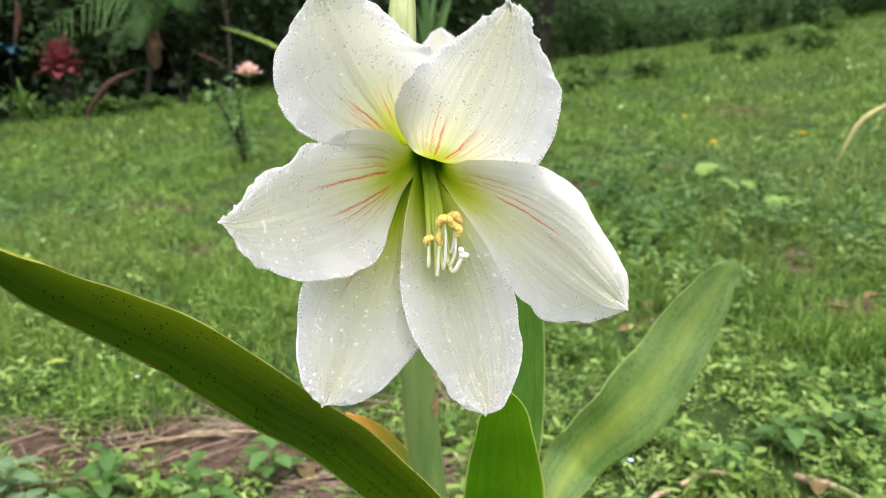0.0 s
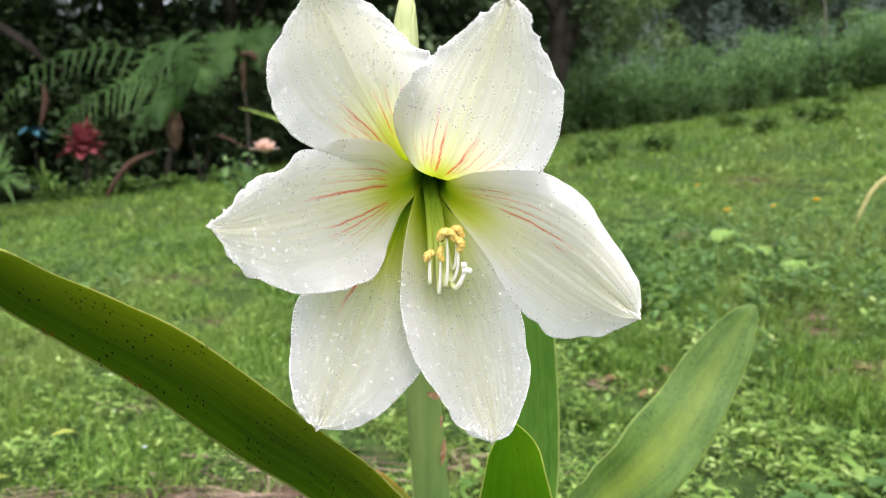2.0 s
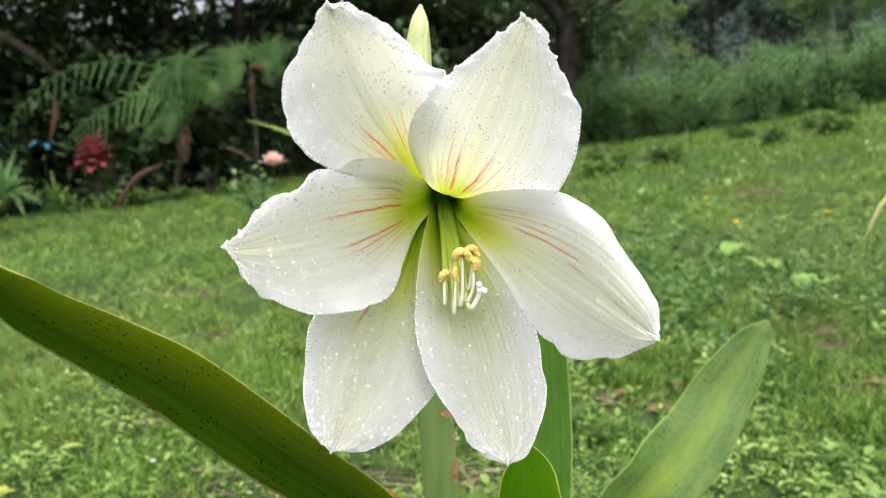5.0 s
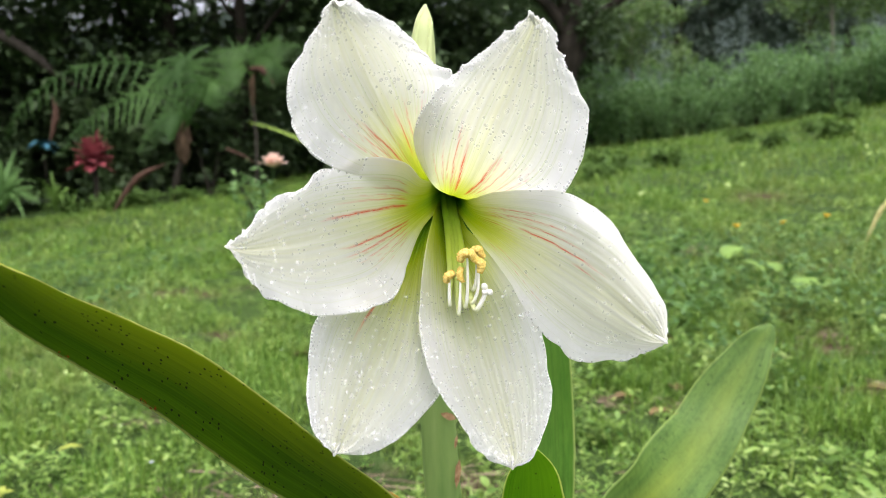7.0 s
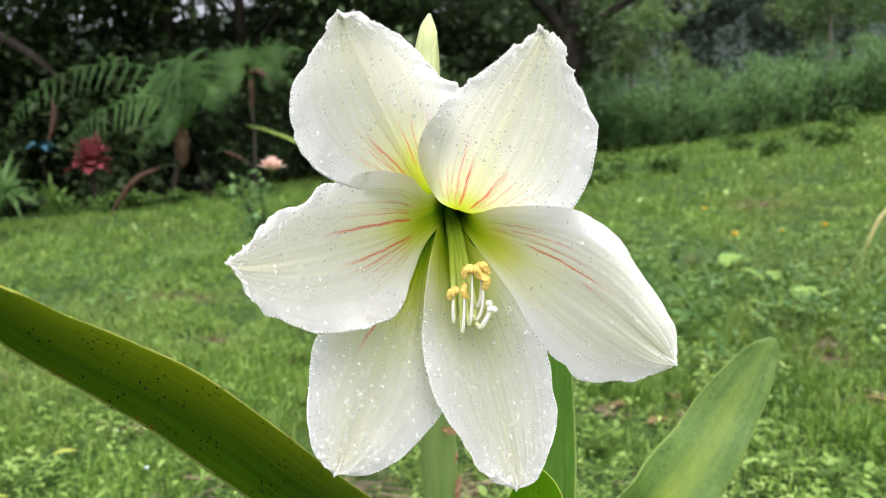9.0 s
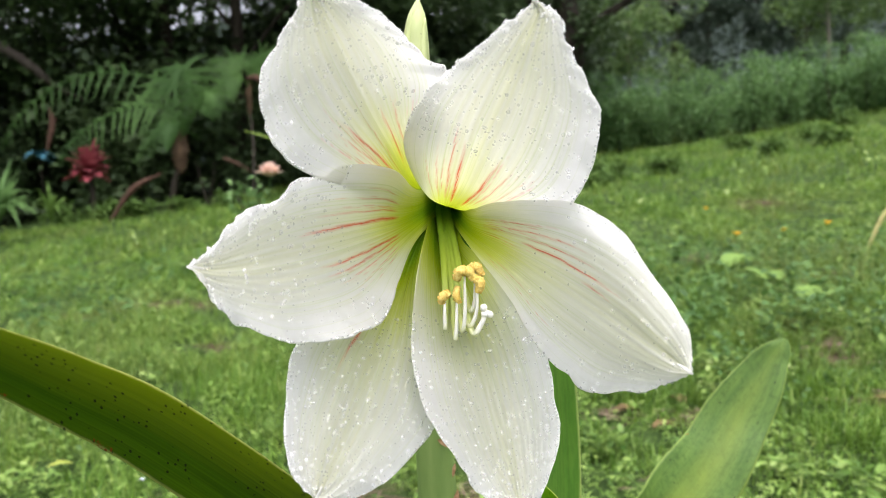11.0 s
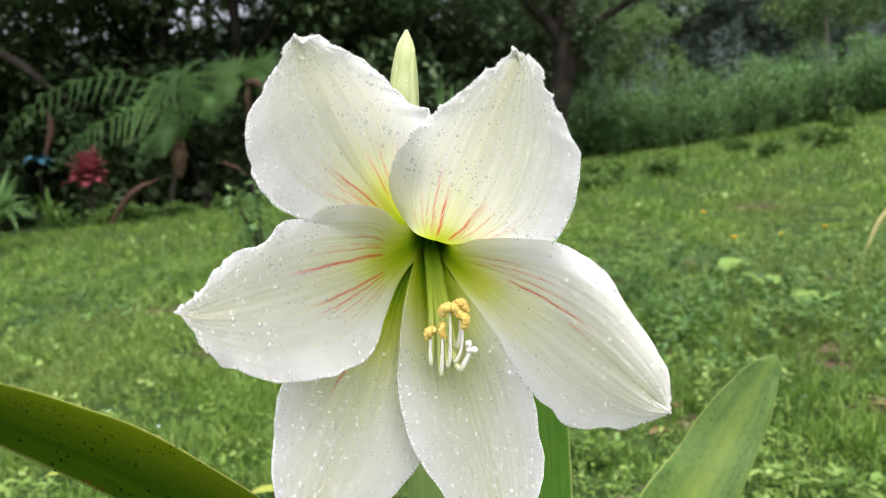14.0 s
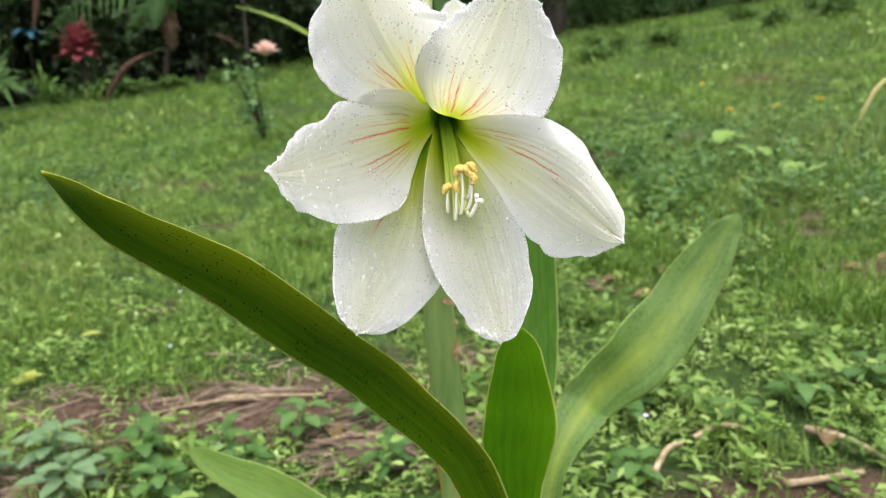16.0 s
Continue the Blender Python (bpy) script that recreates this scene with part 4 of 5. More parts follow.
strap([(367, 678, 461), (362, 675, 454), (353, 672, 443), (339, 665, 423), (321, 656, 399), (301, 640, 374), (281, 625, 357), (255, 603, 341), (224, 580, 327), (200, 546, 316), (187, 529, 304), (177, 512, 289), (168, 490, 265), (155, 480, 215), (135, 478, 120), (118, 482, -40)],
      [2.5, 9.5, 15.0, 21.4, 26.4, 28.8, 31.3, 32.5, 28.0, 20.4, 16.6, 14.5, 13, 13, 13, 13], LEAF_GREY, (-0.59, -0.93, -0.24), 0.14, label="grey-green arching leaf with a yellow middle and brown spots", rag=0.012)
strap([(-155, 580, 266), (-141, 576, 259), (-115, 568, 249), (-83, 557, 241), (-44, 540, 231), (10, 515, 208), (73, 490, 150), (105, 480, 60), (112, 478, -40)],
      [0.6, 8.8, 13.8, 18.0, 19.0, 18, 16, 14, 12], LEAF_LOW, (-0.2, -0.75, 0.6), 0.16, label="low pale green leaf arching over the weeds")
strap([(26, 552, 366), (48, 545, 352), (71, 535, 328), (89, 520, 300), (104, 495, 180), (110, 485, -40)],
      [0.9, 9.9, 12.6, 12.4, 12, 11], LEAF_YELLOW, (-0.4, -0.8, 0.5), 0.16, label="yellowing leaf with an orange withered edge")

# flower stalk, its scars, the stalks of the blooms, the bud
v, f = tube([(0.112, 0.482, -0.05), (0.105, 0.494, 0.15), (0.098, 0.502, 0.276), (0.093, 0.506, 0.329), (0.087, 0.508, 0.386), (0.083, 0.506, 0.455), (0.081, 0.500, 0.52), (0.081, 0.496, 0.575)], [0.0150, 0.0145, 0.0135, 0.0128, 0.0122, 0.0116, 0.0112, 0.0105], 20, 60)
scape = part("scape", make_mesh("scape", v, f), SCAPE, amaryllis, "thick green flower stalk")
for px, pz, ln, wd, ang in ((0.0934, 0.4400, 0.0055, 0.0028, -0.4), (0.0998, 0.400, 0.0105, 0.0023, 1.45), (0.0985, 0.422, 0.0050, 0.0012, 1.4)):
    v, f = scatter([(-1, 0, 0), (-0.4, 0.8, 0.2), (0.4, 1, 0.25), (1, 0.1, 0), (0.3, -0.8, 0.2), (-0.5, -0.6, 0.25)], [(0, 1, 5), (1, 2, 5), (5, 2, 4), (2, 3, 4)], np.array([[0.0, 0, 0]]), np.zeros(1), np.zeros(1), np.zeros(1), np.array([[ln, wd, 0.0006]]))
    c, s = np.cos(ang), np.sin(ang)
    q = np.stack([v[:, 0] * c - v[:, 1] * s, -v[:, 2], v[:, 0] * s + v[:, 1] * c], -1) + np.array([px - 0.002, 0.4935 + abs(px - 0.092) * 0.35, pz])
    part("scar", make_mesh("scar", q, f), SCAR, scape, "brown peeling scar")
v, f = tube([(0.0955, 0.415, 0.593), (0.094, 0.440, 0.594), (0.091, 0.462, 0.590), (0.086, 0.483, 0.578), (0.082, 0.492, 0.566)], [0.0095, 0.0075, 0.0065, 0.0060, 0.0065], 16, 30)
part("pedicel", make_mesh("pedicel", v, f), SCAPE, amaryllis, "green stalk of the open bloom")
v, f = tube([(0.081, 0.490, 0.570), (0.0785, 0.482, 0.610), (0.0768, 0.474, 0.640), (0.0767, 0.472, 0.660), (0.0771, 0.472, 0.672), (0.0777, 0.471, 0.6805), (0.0782, 0.471, 0.6885), (0.0789, 0.470, 0.6962)], [0.0045, 0.0054, 0.0080, 0.0083, 0.0075, 0.0062, 0.0046, 0.0008], 20, 48)
bud = part("bud", make_mesh("bud", v, f), BUD, amaryllis, "pale green closed flower bud")
for side, top in ((-1, 0.693), (1, 0.686)):
    v, f = tube([(0.0768 + side * 0.0045, 0.4672, 0.625), (0.0767 + side * 0.0050, 0.4660, 0.648), (0.0772 + side * 0.0044, 0.4664, 0.670), (0.0785 + side * (0.001 if side < 0 else 0.0042), 0.4675, top)], [0.0016, 0.0024, 0.0020, 0.0006], 8, 18)
    part("bud_scale", make_mesh("bud_scale", v, f), BUD, bud, "folded pale green sepal")
r = np.random.default_rng(77)
a, h = r.uniform(3.5, 5.9, 60), r.uniform(0.625, 0.688, 60)
rad = np.interp(h, [0.61, 0.64, 0.66, 0.6805, 0.6962], [0.0054, 0.0080, 0.0083, 0.0062, 0.0008])
d = np.stack([np.cos(a), np.sin(a), np.zeros(60)], -1)
rain_drops(bud, np.stack([np.interp(h, [0.61, 0.64, 0.66, 0.6805, 0.6962], [0.0785, 0.0768, 0.0767, 0.0777, 0.0789]), np.full(60, 0.472), h], -1) + d * rad[:, None], d, r.uniform(0.0003, 0.0008, 60), r, 20)

v, f = tube([(0.0955, 0.440, 0.5935), (0.0955, 0.425, 0.5925), (0.0945, 0.400, 0.5885), (0.0935, 0.385, 0.5860), (0.0935, 0.378, 0.5845)], [0.0065, 0.0085, 0.0125, 0.0165, 0.0185], 28, 26)
tube_faces = [f[0]]
part("flower_tube", make_mesh("flower_tube", v, tube_faces), THROAT, amaryllis, "green funnel at the base of the petals")

# style and stamens
STAMENS = [
    ([(91.5, 404, 589.5), (94.6, 372, 577.5), (96.4, 352, 560), (96.8, 338, 546.4), (96.6, 336.5, 551), (96.7, 338, 558)], [(1.9, 0, 1.9), (-0.3, -1.0, 1.0), (-1.6, 0, -2.0)], 1.7),
    ([(92.7, 404, 589), (96.2, 371, 576.5), (99.2, 352, 558), (100.6, 338, 542.3), (101.2, 336.5, 548), (101.4, 338, 559)], [(0.4, 0, 3.6), (-0.3, -0.8, 0.4), (0.9, 0, -3.0)], 1.3),
    ([(93.8, 404, 589.5), (97.6, 371, 577), (101.4, 352, 559), (103.4, 337, 545.6), (104.5, 335, 553), (104.4, 336, 567)], [(-3.3, 0, -1.6), (-1.8, -1.0, 1.6), (1.2, -0.9, 1.7), (3.3, 0, -1.4)], 1.8),
    ([(95.2, 404, 590), (99.0, 373, 578.5), (103.0, 354, 563), (106.4, 341, 552.4), (108.2, 339.5, 557), (108.3, 340, 568)], [(-2.4, 0, 1.0), (0.6, -0.8, 1.9), (3.0, 0, -1.6)], 1.6),
    ([(94.6, 403, 588.5), (98.8, 371, 576), (102.8, 352, 559), (105.8, 337, 547.4), (108.9, 335.5, 553), (109.2, 336, 563.5)], [(-1.3, 0, 2.8), (1.2, -0.8, 0.9), (0.5, 0, -3.0)], 1.7),
]


def along_tube(points, radii, sides, n):
    """A tube with its place along its length stored as u."""
    v, f = tube(points, radii, sides, n)
    return make_mesh("filament", v, f, {"u": np.concatenate([np.repeat(np.linspace(0, 1, n), sides), [0.0, 1.0]])})


for path, anther, fat in STAMENS:
    p = np.asarray(path) / 1000.0
    root = part("filament", along_tube(p, [0.0019, 0.0017, 0.0013, 0.0009, 0.0007, 0.0004], 12, 48), STAMEN, amaryllis, "slender filament, green at the root and white at its upturned end")
    v, f = tube(p[-1] + np.asarray(anther) / 1000.0, np.array([0.75, 1.0, 0.95, 0.7][:len(anther) - 1] + [0.7]) * 1.12 * fat / 1000.0, 14, 34, 0.13)
    part("anther", make_mesh("anther", v, f), POLLEN, root, "curved yellow anther dusted with pollen")
p = np.asarray([(94.2, 406, 590.5), (98.2, 373, 577.5), (103.2, 353, 559), (107.3, 335, 545.2), (110.9, 333.5, 549), (112.2, 334, 553)]) / 1000.0
style = part("style", along_tube(p, [0.0018, 0.0017, 0.0014, 0.0011, 0.0010, 0.0009], 12, 48), STAMEN, amaryllis, "style, green at the root and white at its upturned end")
for dx, dz in ((-0.6, 2.2), (1.9, -0.6), (-0.4, -0.6)):
    v, f = tube([p[-1], p[-1] + np.array([dx, -0.6, dz]) / 1000.0, p[-1] + np.array([1.5 * dx, -0.4, 1.5 * dz]) / 1000.0], [0.0010, 0.0014, 0.0008], 10, 12)
    part("stigma", make_mesh("stigma", v, f), FILAMENT, style, "white three-lobed stigma")


def broad_strip(points, width, n=30):
    """A long arching blade with a shallow fold; returns verts, faces."""
    p = spline(points, n)
    t = unit(np.gradient(p, axis=0))
    side = unit(np.cross(t, np.array([0.0, -0.6, 0.8])))
    up = np.cross(side, t)
    w = width * np.sin(np.pi * np.linspace(0.04, 0.75, n))[:, None]
    return np.stack([p - side * w + up * w * 0.3, p, p + side * w + up * w * 0.3], 1).reshape(-1, 3), grid_faces(n, 3)


# ---- trees and shrubs ----
def leaf_cloud(centres, radii, per, size, flat=0.75, full=False):
    """Leaves round many small clumps; returns verts, faces."""
    k = len(centres)
    c = np.repeat(centres, per, axis=0)
    r = np.repeat(radii, per)[:, None]
    d = unit(rng.standard_normal((k * per, 3))) * rng.uniform(0.25, 1.0, (k * per, 1)) ** 0.5 * r
    d[:, 2] *= flat
    n = len(c)
    s = rng.uniform(*size, n)
    tv, tf = (LEAF_V, LEAF_F) if full else (CARD_V, CARD_F)
    return scatter(tv, tf, c + d, rng.uniform(0, 2 * np.pi, n), rng.normal(-0.2, 0.5, n), rng.normal(0, 0.6, n), np.stack([s, s * rng.uniform(0.8, 1.4, n), s], -1))


def tree(at, tall, spread, trunk, leaves, clumps, per, size, label, bark=BARK, lean=(0, 0), low=0.3, group="", name="tree", lie=True):
    x, y = at
    z = float(height(x, y)) if lie else 0.0
    t = thing(name, (x, y, z), label, "tree", group)
    top = np.array([x + lean[0], y + lean[1], z + tall * 0.8])
    v, f = tube([(x, y, z - 0.2), (x + lean[0] * 0.2 + 0.05, y, z + tall * 0.25), (x + lean[0] * 0.6, y + lean[1] * 0.5, z + tall * 0.5), top], [trunk * 1.25, trunk, trunk * 0.75, trunk * 0.3], 14, 30, 0.05)
    part("trunk", make_mesh("trunk", v, f), bark, t)
    centres = []
    for k in range(9):
        h = rng.uniform(low, 0.8)
        a = rng.uniform(0, 2 * np.pi)
        base = np.array([x + lean[0] * h, y + lean[1] * h, z + tall * h])
        reach = spread * rng.uniform(0.55, 1.0)
        end = base + np.array([np.cos(a) * reach, np.sin(a) * reach, tall * rng.uniform(0.02, 0.2)])
        mid = (base + end) / 2 + np.array([0, 0, tall * 0.06])
        v, f = tube([base, mid, end], [trunk * 0.4, trunk * 0.25, trunk * 0.08], 7, 12, 0.05)
        part("limb", make_mesh("limb", v, f), bark, t)
        for q in np.linspace(0.35, 1.0, max(2, clumps // 9)):
            centres.append(base + (end - base) * q + rng.normal(0, 0.16 * spread, 3))
    centres = np.array(centres)
    v, f = leaf_cloud(centres, rng.uniform(0.16, 0.34, len(centres)) * spread, per, size)
    part("crown", make_mesh("crown", v, f), leaves, t, kind="stuff")
    return t


def shrub(at, tall, wide, leaves, count, size, label, category="shrub", group="", name="shrub", stems=7, full=False):
    x, y = at
    z = float(height(x, y))
    t = thing(name, (x, y, z), label, category, group)
    centres = []
    for k in range(stems):
        a, r = rng.uniform(0, 2 * np.pi), wide * rng.uniform(0.1, 0.9)
        end = np.array([x + np.cos(a) * r, y + np.sin(a) * r, z + tall * rng.uniform(0.55, 1.0)])
        mid = np.array([x + np.cos(a) * r * 0.35, y + np.sin(a) * r * 0.35, z + tall * 0.4])
        v, f = tube([(x, y, z - 0.05), mid, end], [0.012 * tall + 0.003, 0.008 * tall + 0.002, 0.002], 6, 10)
        part("stem", make_mesh("stem", v, f), BARK, t)
        for q in (0.25, 0.5, 0.75, 1.0):
            centres.append(np.array([x, y, z]) * (1 - q) + end * q)
    centres = np.array(centres)
    v, f = leaf_cloud(centres, rng.uniform(0.25, 0.5, len(centres)) * wide * 0.9, max(2, count // len(centres)), size, 0.8, full)
    part("foliage", make_mesh("foliage", v, f), leaves, t, kind="stuff")
    return t


def frond(points, reach, pinnae=20):
    """A tree-fern frond: a bent rachis and its feathered side leaflets, each as verts, faces."""
    p = spline(points, 60)
    tg = unit(np.gradient(p, axis=0))
    side = unit(np.cross(tg, np.array([0.1, -0.85, 0.5])))
    leaflets = []
    for k in np.linspace(0.30, 0.99, pinnae):
        i = int(k * 59)
        ln = reach * np.sin(np.pi * (0.12 + 0.88 * k) ** 0.9) ** 0.8 + 0.03
        for sgn in (-1, 1):
            d = unit(side[i] * sgn + tg[i] * 0.45 + np.array([0, 0, -0.35 - 0.45 * rng.uniform()]))
            cross = np.cross(unit(np.cross(d, tg[i])), d)
            q = np.linspace(0.0, 1.0, 13)
            c = p[i] + d * ln * q[:, None] + np.array([0, 0, -rng.uniform(0.05, 0.35)]) * ln * q[:, None] ** 2
            tooth = (ln * 0.095 * (1.08 - q * 0.85))[:12, None] * rng.uniform(0.8, 1.2, (12, 1))
            tip = c[:12] + d * tooth * 0.9
            lift = np.array([0, 0, 0.06]) * tooth
            v = np.concatenate([c, tip + cross * tooth + lift, tip - cross * tooth + lift])
            k12 = np.arange(12)
            leaflets.append((v, np.concatenate([np.stack([k12, 13 + k12, k12 + 1], -1), np.stack([k12, k12 + 1, 25 + k12], -1)])))
    return tube(points, [0.014, 0.010, 0.004], 6, 24), leaflets


def tree_fern(at, crown, fronds, label, fat=1.0):
    x, y = at
    z = float(height(x, y))
    t = thing("tree_fern", (x, y, z), label, "tree fern", "tree ferns under the trees")
    c = np.array(crown)
    v, f = tube([(x, y, z - 0.1), ((x + c[0]) / 2 + 0.02, (y + c[1]) / 2, (z + c[2]) / 2), tuple(c - np.array([0, 0, 0.3]))], [0.040 * fat, 0.032 * fat, 0.036 * fat], 12, 24, 0.12)
    part("trunk", make_mesh("trunk", v, f), BARK if fat > 0.8 else BARK_GREY, t, "slim brown trunk")
    v, f = tube([tuple(c - np.array([0.0, 0, 0.34])), tuple(c - np.array([0, 0, 0.2])), tuple(c - np.array([0, 0, 0.05])), tuple(c + np.array([0.05, 0, 0.16]))], [0.036 * fat, 0.075 * fat, 0.085 * fat, 0.03 * fat], 12, 20, 0.14)
    part("crown_base", make_mesh("crown_base", v, f), FERN_BARK, t, "shaggy brown crown of old frond bases")
    for points, reach in fronds:
        rachis, leaflets = frond([c, *points], reach)
        stem = part("frond", make_mesh("frond", *rachis), FERN, t, "feathery green fern frond")
        for v, f in leaflets:
            part("leaflet", make_mesh("leaflet", v, f), FERN, stem)
    return t


def limb(name, points, radii, material, label, category):
    v, f = tube(points, radii, 9, 30, 0.06)
    return whole(name, make_mesh(name, v, f), material, label, category)


tree_fern((-3.51, 9.2), (-3.34, 9.2, 0.78), [
    ([(-3.13, 9.15, 1.22), (-3.23, 9.1, 1.68), (-3.55, 9.05, 1.42), (-3.95, 9.0, 0.97)], 0.42),
    ([(-3.24, 9.0, 0.98), (-3.42, 8.9, 0.98), (-3.73, 8.8, 0.57)], 0.27),
    ([(-3.24, 9.3, 1.30), (-3.59, 9.4, 1.56), (-4.28, 9.4, 1.66), (-4.85, 9.4, 1.52), (-5.37, 9.4, 1.15), (-5.63, 9.4, 0.72)], 0.32),
    ([(-3.26, 9.1, 1.10), (-3.72, 9.0, 1.24), (-4.34, 8.95, 0.96), (-4.68, 8.9, 0.55)], 0.32),
    ([(-3.05, 9.1, 1.25), (-2.90, 9.0, 1.36), (-2.80, 8.95, 1.08)], 0.25),
    ([(-3.35, 9.6, 1.4), (-3.5, 9.9, 1.75), (-3.6, 10.3, 1.65)], 0.28)], "tree fern with bright green arching fronds and a brown crown")
tree_fern((-2.66, 9.9), (-2.68, 9.9, 1.50), [
    ([(-2.72, 9.9, 1.80), (-2.98, 9.85, 1.86), (-3.40, 9.8, 1.62)], 0.30),
    ([(-2.55, 9.9, 1.82), (-2.35, 9.85, 1.92), (-1.95, 9.8, 1.86)], 0.30),
    ([(-2.60, 9.85, 1.66), (-2.42, 9.8, 1.70), (-2.08, 9.75, 1.45)], 0.28),
    ([(-2.75, 9.8, 1.62), (-2.95, 9.7, 1.55), (-3.15, 9.6, 1.20)], 0.24),
    ([(-2.65, 10.1, 1.8), (-2.7, 10.5, 1.95), (-2.8, 10.9, 1.8)], 0.28)], "slender tree fern at the wood's edge with a thin pale trunk", 0.42)
limb("dead_frond", [(-2.70, 9.88, 1.62), (-2.52, 9.8, 1.60), (-2.36, 9.75, 1.42)], [0.020, 0.045, 0.008], DEAD_FROND, "withered brown frond hanging from a fern", "frond")
limb("dead_frond", [(-5.05, 9.5, 1.25), (-5.0, 9.45, 1.05), (-5.06, 9.4, 0.72)], [0.010, 0.040, 0.012], DEAD_FROND, "withered brown frond hanging from a fern", "frond")

# the wood behind: dark evergreen trees in three ranks
for x, y, tall, spread in ((-9.5, 10.5, 7, 2.6), (-7.3, 11.9, 7.5, 2.6), (-5.2, 12.2, 7, 2.6), (-3.4, 11.8, 7.5, 2.7), (-1.7, 12.3, 7, 2.6), (-1.3, 13.5, 7, 2.2), (-11, 14, 9, 3.2), (-8, 15, 9, 3.4), (-5, 15.5, 9, 3.4), (-2.2, 16, 9, 3.2), (-0.6, 17, 8, 2.6), (-7, 20, 11, 4), (-3, 21, 11, 4), (-12, 19, 11, 4)):
    tree((x, y), tall, spread, 0.09, DARK_LEAVES, 63, 195 if y < 13 else 90, (0.08, 0.19), "dense dark evergreen tree at the wood's edge", low=0.10, group="dark trees of the wood")
for k in range(14):
    shrub((-8.5 + 0.68 * k + rng.uniform(-0.2, 0.2), 11.0 + rng.uniform(-0.3, 0.9)), rng.uniform(0.9, 1.7), rng.uniform(0.6, 0.9), DARK_LEAVES, 1500, (0.06, 0.15), "dark undergrowth shrub in the shade of trees", group="undergrowth shrubs")

for k in (*range(11), *range(12, 26)):
    row = k % 2
    shrub((-12.5 + 0.56 * k + rng.uniform(-0.2, 0.2), 12.6 + 1.3 * row + rng.uniform(-0.3, 0.4)), rng.uniform(2.4, 3.2), rng.uniform(0.9, 1.3), DARK_LEAVES, 2600, (0.12, 0.26), "tall dark shrub filling the wood's shade", group="tall shrubs of the wood", stems=10)

# trees added so that their crowns shade the ferns and shrubs below
for x, y in ((-8.6, 11.4), (-4.4, 11.6), (-1.9, 11.9)):
    tree((x, y), 6.5, 2.4, 0.10, DARK_LEAVES, 63, 230, (0.07, 0.16), "dark overhanging tree added to shade the wood's edge", low=0.45, group="overhanging trees")

# red ti plant, blue plant, strap-leaved lily, leaning dry frond
def leaf_rosette(name, at, z0, n, length, width, material, label, category, rise=(0.1, 1.2), stem=0.0, leafname="leaf", leaflabel="", droop=0.55, tier=0.10, tiered=False, blunt=1.0):
    x, y = at
    z = float(height(x, y))
    t = thing(name, (x, y, z), label, category)
    if stem:
        v, f = tube([(x, y, z - 0.05), (x + 0.02, y, (z + z0) / 2), (x, y, z0 + 0.1)], [stem * 1.2, stem, stem * 0.8], 8, 16, 0.05)
        part("stem", make_mesh("stem", v, f), BARK, t)
    for k in range(n):
        a = k * 2.4 + rng.uniform(-0.3, 0.3)
        e = rise[0] + (rise[1] - rise[0]) * (k + rng.uniform(-1, 1)) / n if tiered else rng.uniform(*rise)
        ln = length * rng.uniform(0.7, 1.1)
        base = np.array([x, y, z0 + tier * k / n])
        d = np.array([np.cos(a) * np.cos(e), np.sin(a) * np.cos(e), np.sin(e)])
        side = unit(np.cross(d, np.array([0, 0, 1.0])))
        up = np.cross(side, d)
        rows = []
        for s in np.linspace(0, 1, 12):
            w = width * np.sin(np.pi * (0.08 + 0.92 * s) ** 0.8).clip(0, 1) ** blunt * 0.5 + 0.002
            c = base + d * ln * s + np.array([0, 0, -droop * ln * s * s * np.cos(e)])
            rows += [c - side * w + up * w * 0.35, c, c + side * w + up * w * 0.35]
        part(leafname, make_mesh(leafname, rows, grid_faces(12, 3)), material, t, leaflabel)
    return t


leaf_rosette("ti_plant", (-4.34, 9.0), 0.44, 38, 0.30, 0.145, RED_LEAF, "red-leaved ti plant at the wood's edge", "plant", (-0.2, 1.3), 0.03, droop=0.2, tier=0.14, tiered=True, blunt=0.55)
BLUE = rough_material("blue_petals", [(0.3, (0.018, 0.065, 0.085)), (0.7, (0.04, 0.12, 0.15))], 30, 0.6, 0.2, 0.004)
leaf_rosette("blue_flower", (-4.88, 8.9), 0.62, 9, 0.18, 0.10, BLUE, "blue-green flower head on a thin stalk", "flower", (0.0, 0.9), 0.006, "petal")
leaf_rosette("strap_lily", (-4.42, 7.3), 0.02, 34, 0.72, 0.066, HEDGE_LEAVES, "clump of arching strap-like green leaves", "plant", (0.7, 1.4), droop=1.1)
leaf_rosette("strap_lily", (-5.0, 8.3), 0.02, 26, 0.62, 0.05, HEDGE_LEAVES, "green clump of strap leaves in shade", "plant", (0.5, 1.4), droop=0.9)
leaf_rosette("strap_lily", (-4.12, 7.7), -0.02, 30, 0.48, 0.030, TUFT_LEAVES, "drooping grey-green clump of narrow leaves", "plant", (0.6, 1.4), droop=1.3)
for x, y, tall, wide in ((-4.55, 8.75, 0.30, 0.26), (-4.1, 8.7, 0.22, 0.26), (-3.75, 8.85, 0.18, 0.22), (-3.2, 8.95, 0.14, 0.2), (-2.7, 9.1, 0.14, 0.2)):
    shrub((x, y), tall, wide, TUFT_LEAVES, 520, (0.04, 0.09), "low leafy plant at the wood's edge", "shrub", "low plants at the wood's edge", "low_plant", 6)

# odds and ends under the trees
limb("fallen_frond", [(-3.95, 8.6, float(height(-3.95, 8.6))), (-3.66, 8.6, 0.285), (-3.34, 8.6, 0.45)], [0.016, 0.036, 0.006], DEAD_FROND, "reddish brown dead frond leaning from the ground", "frond")
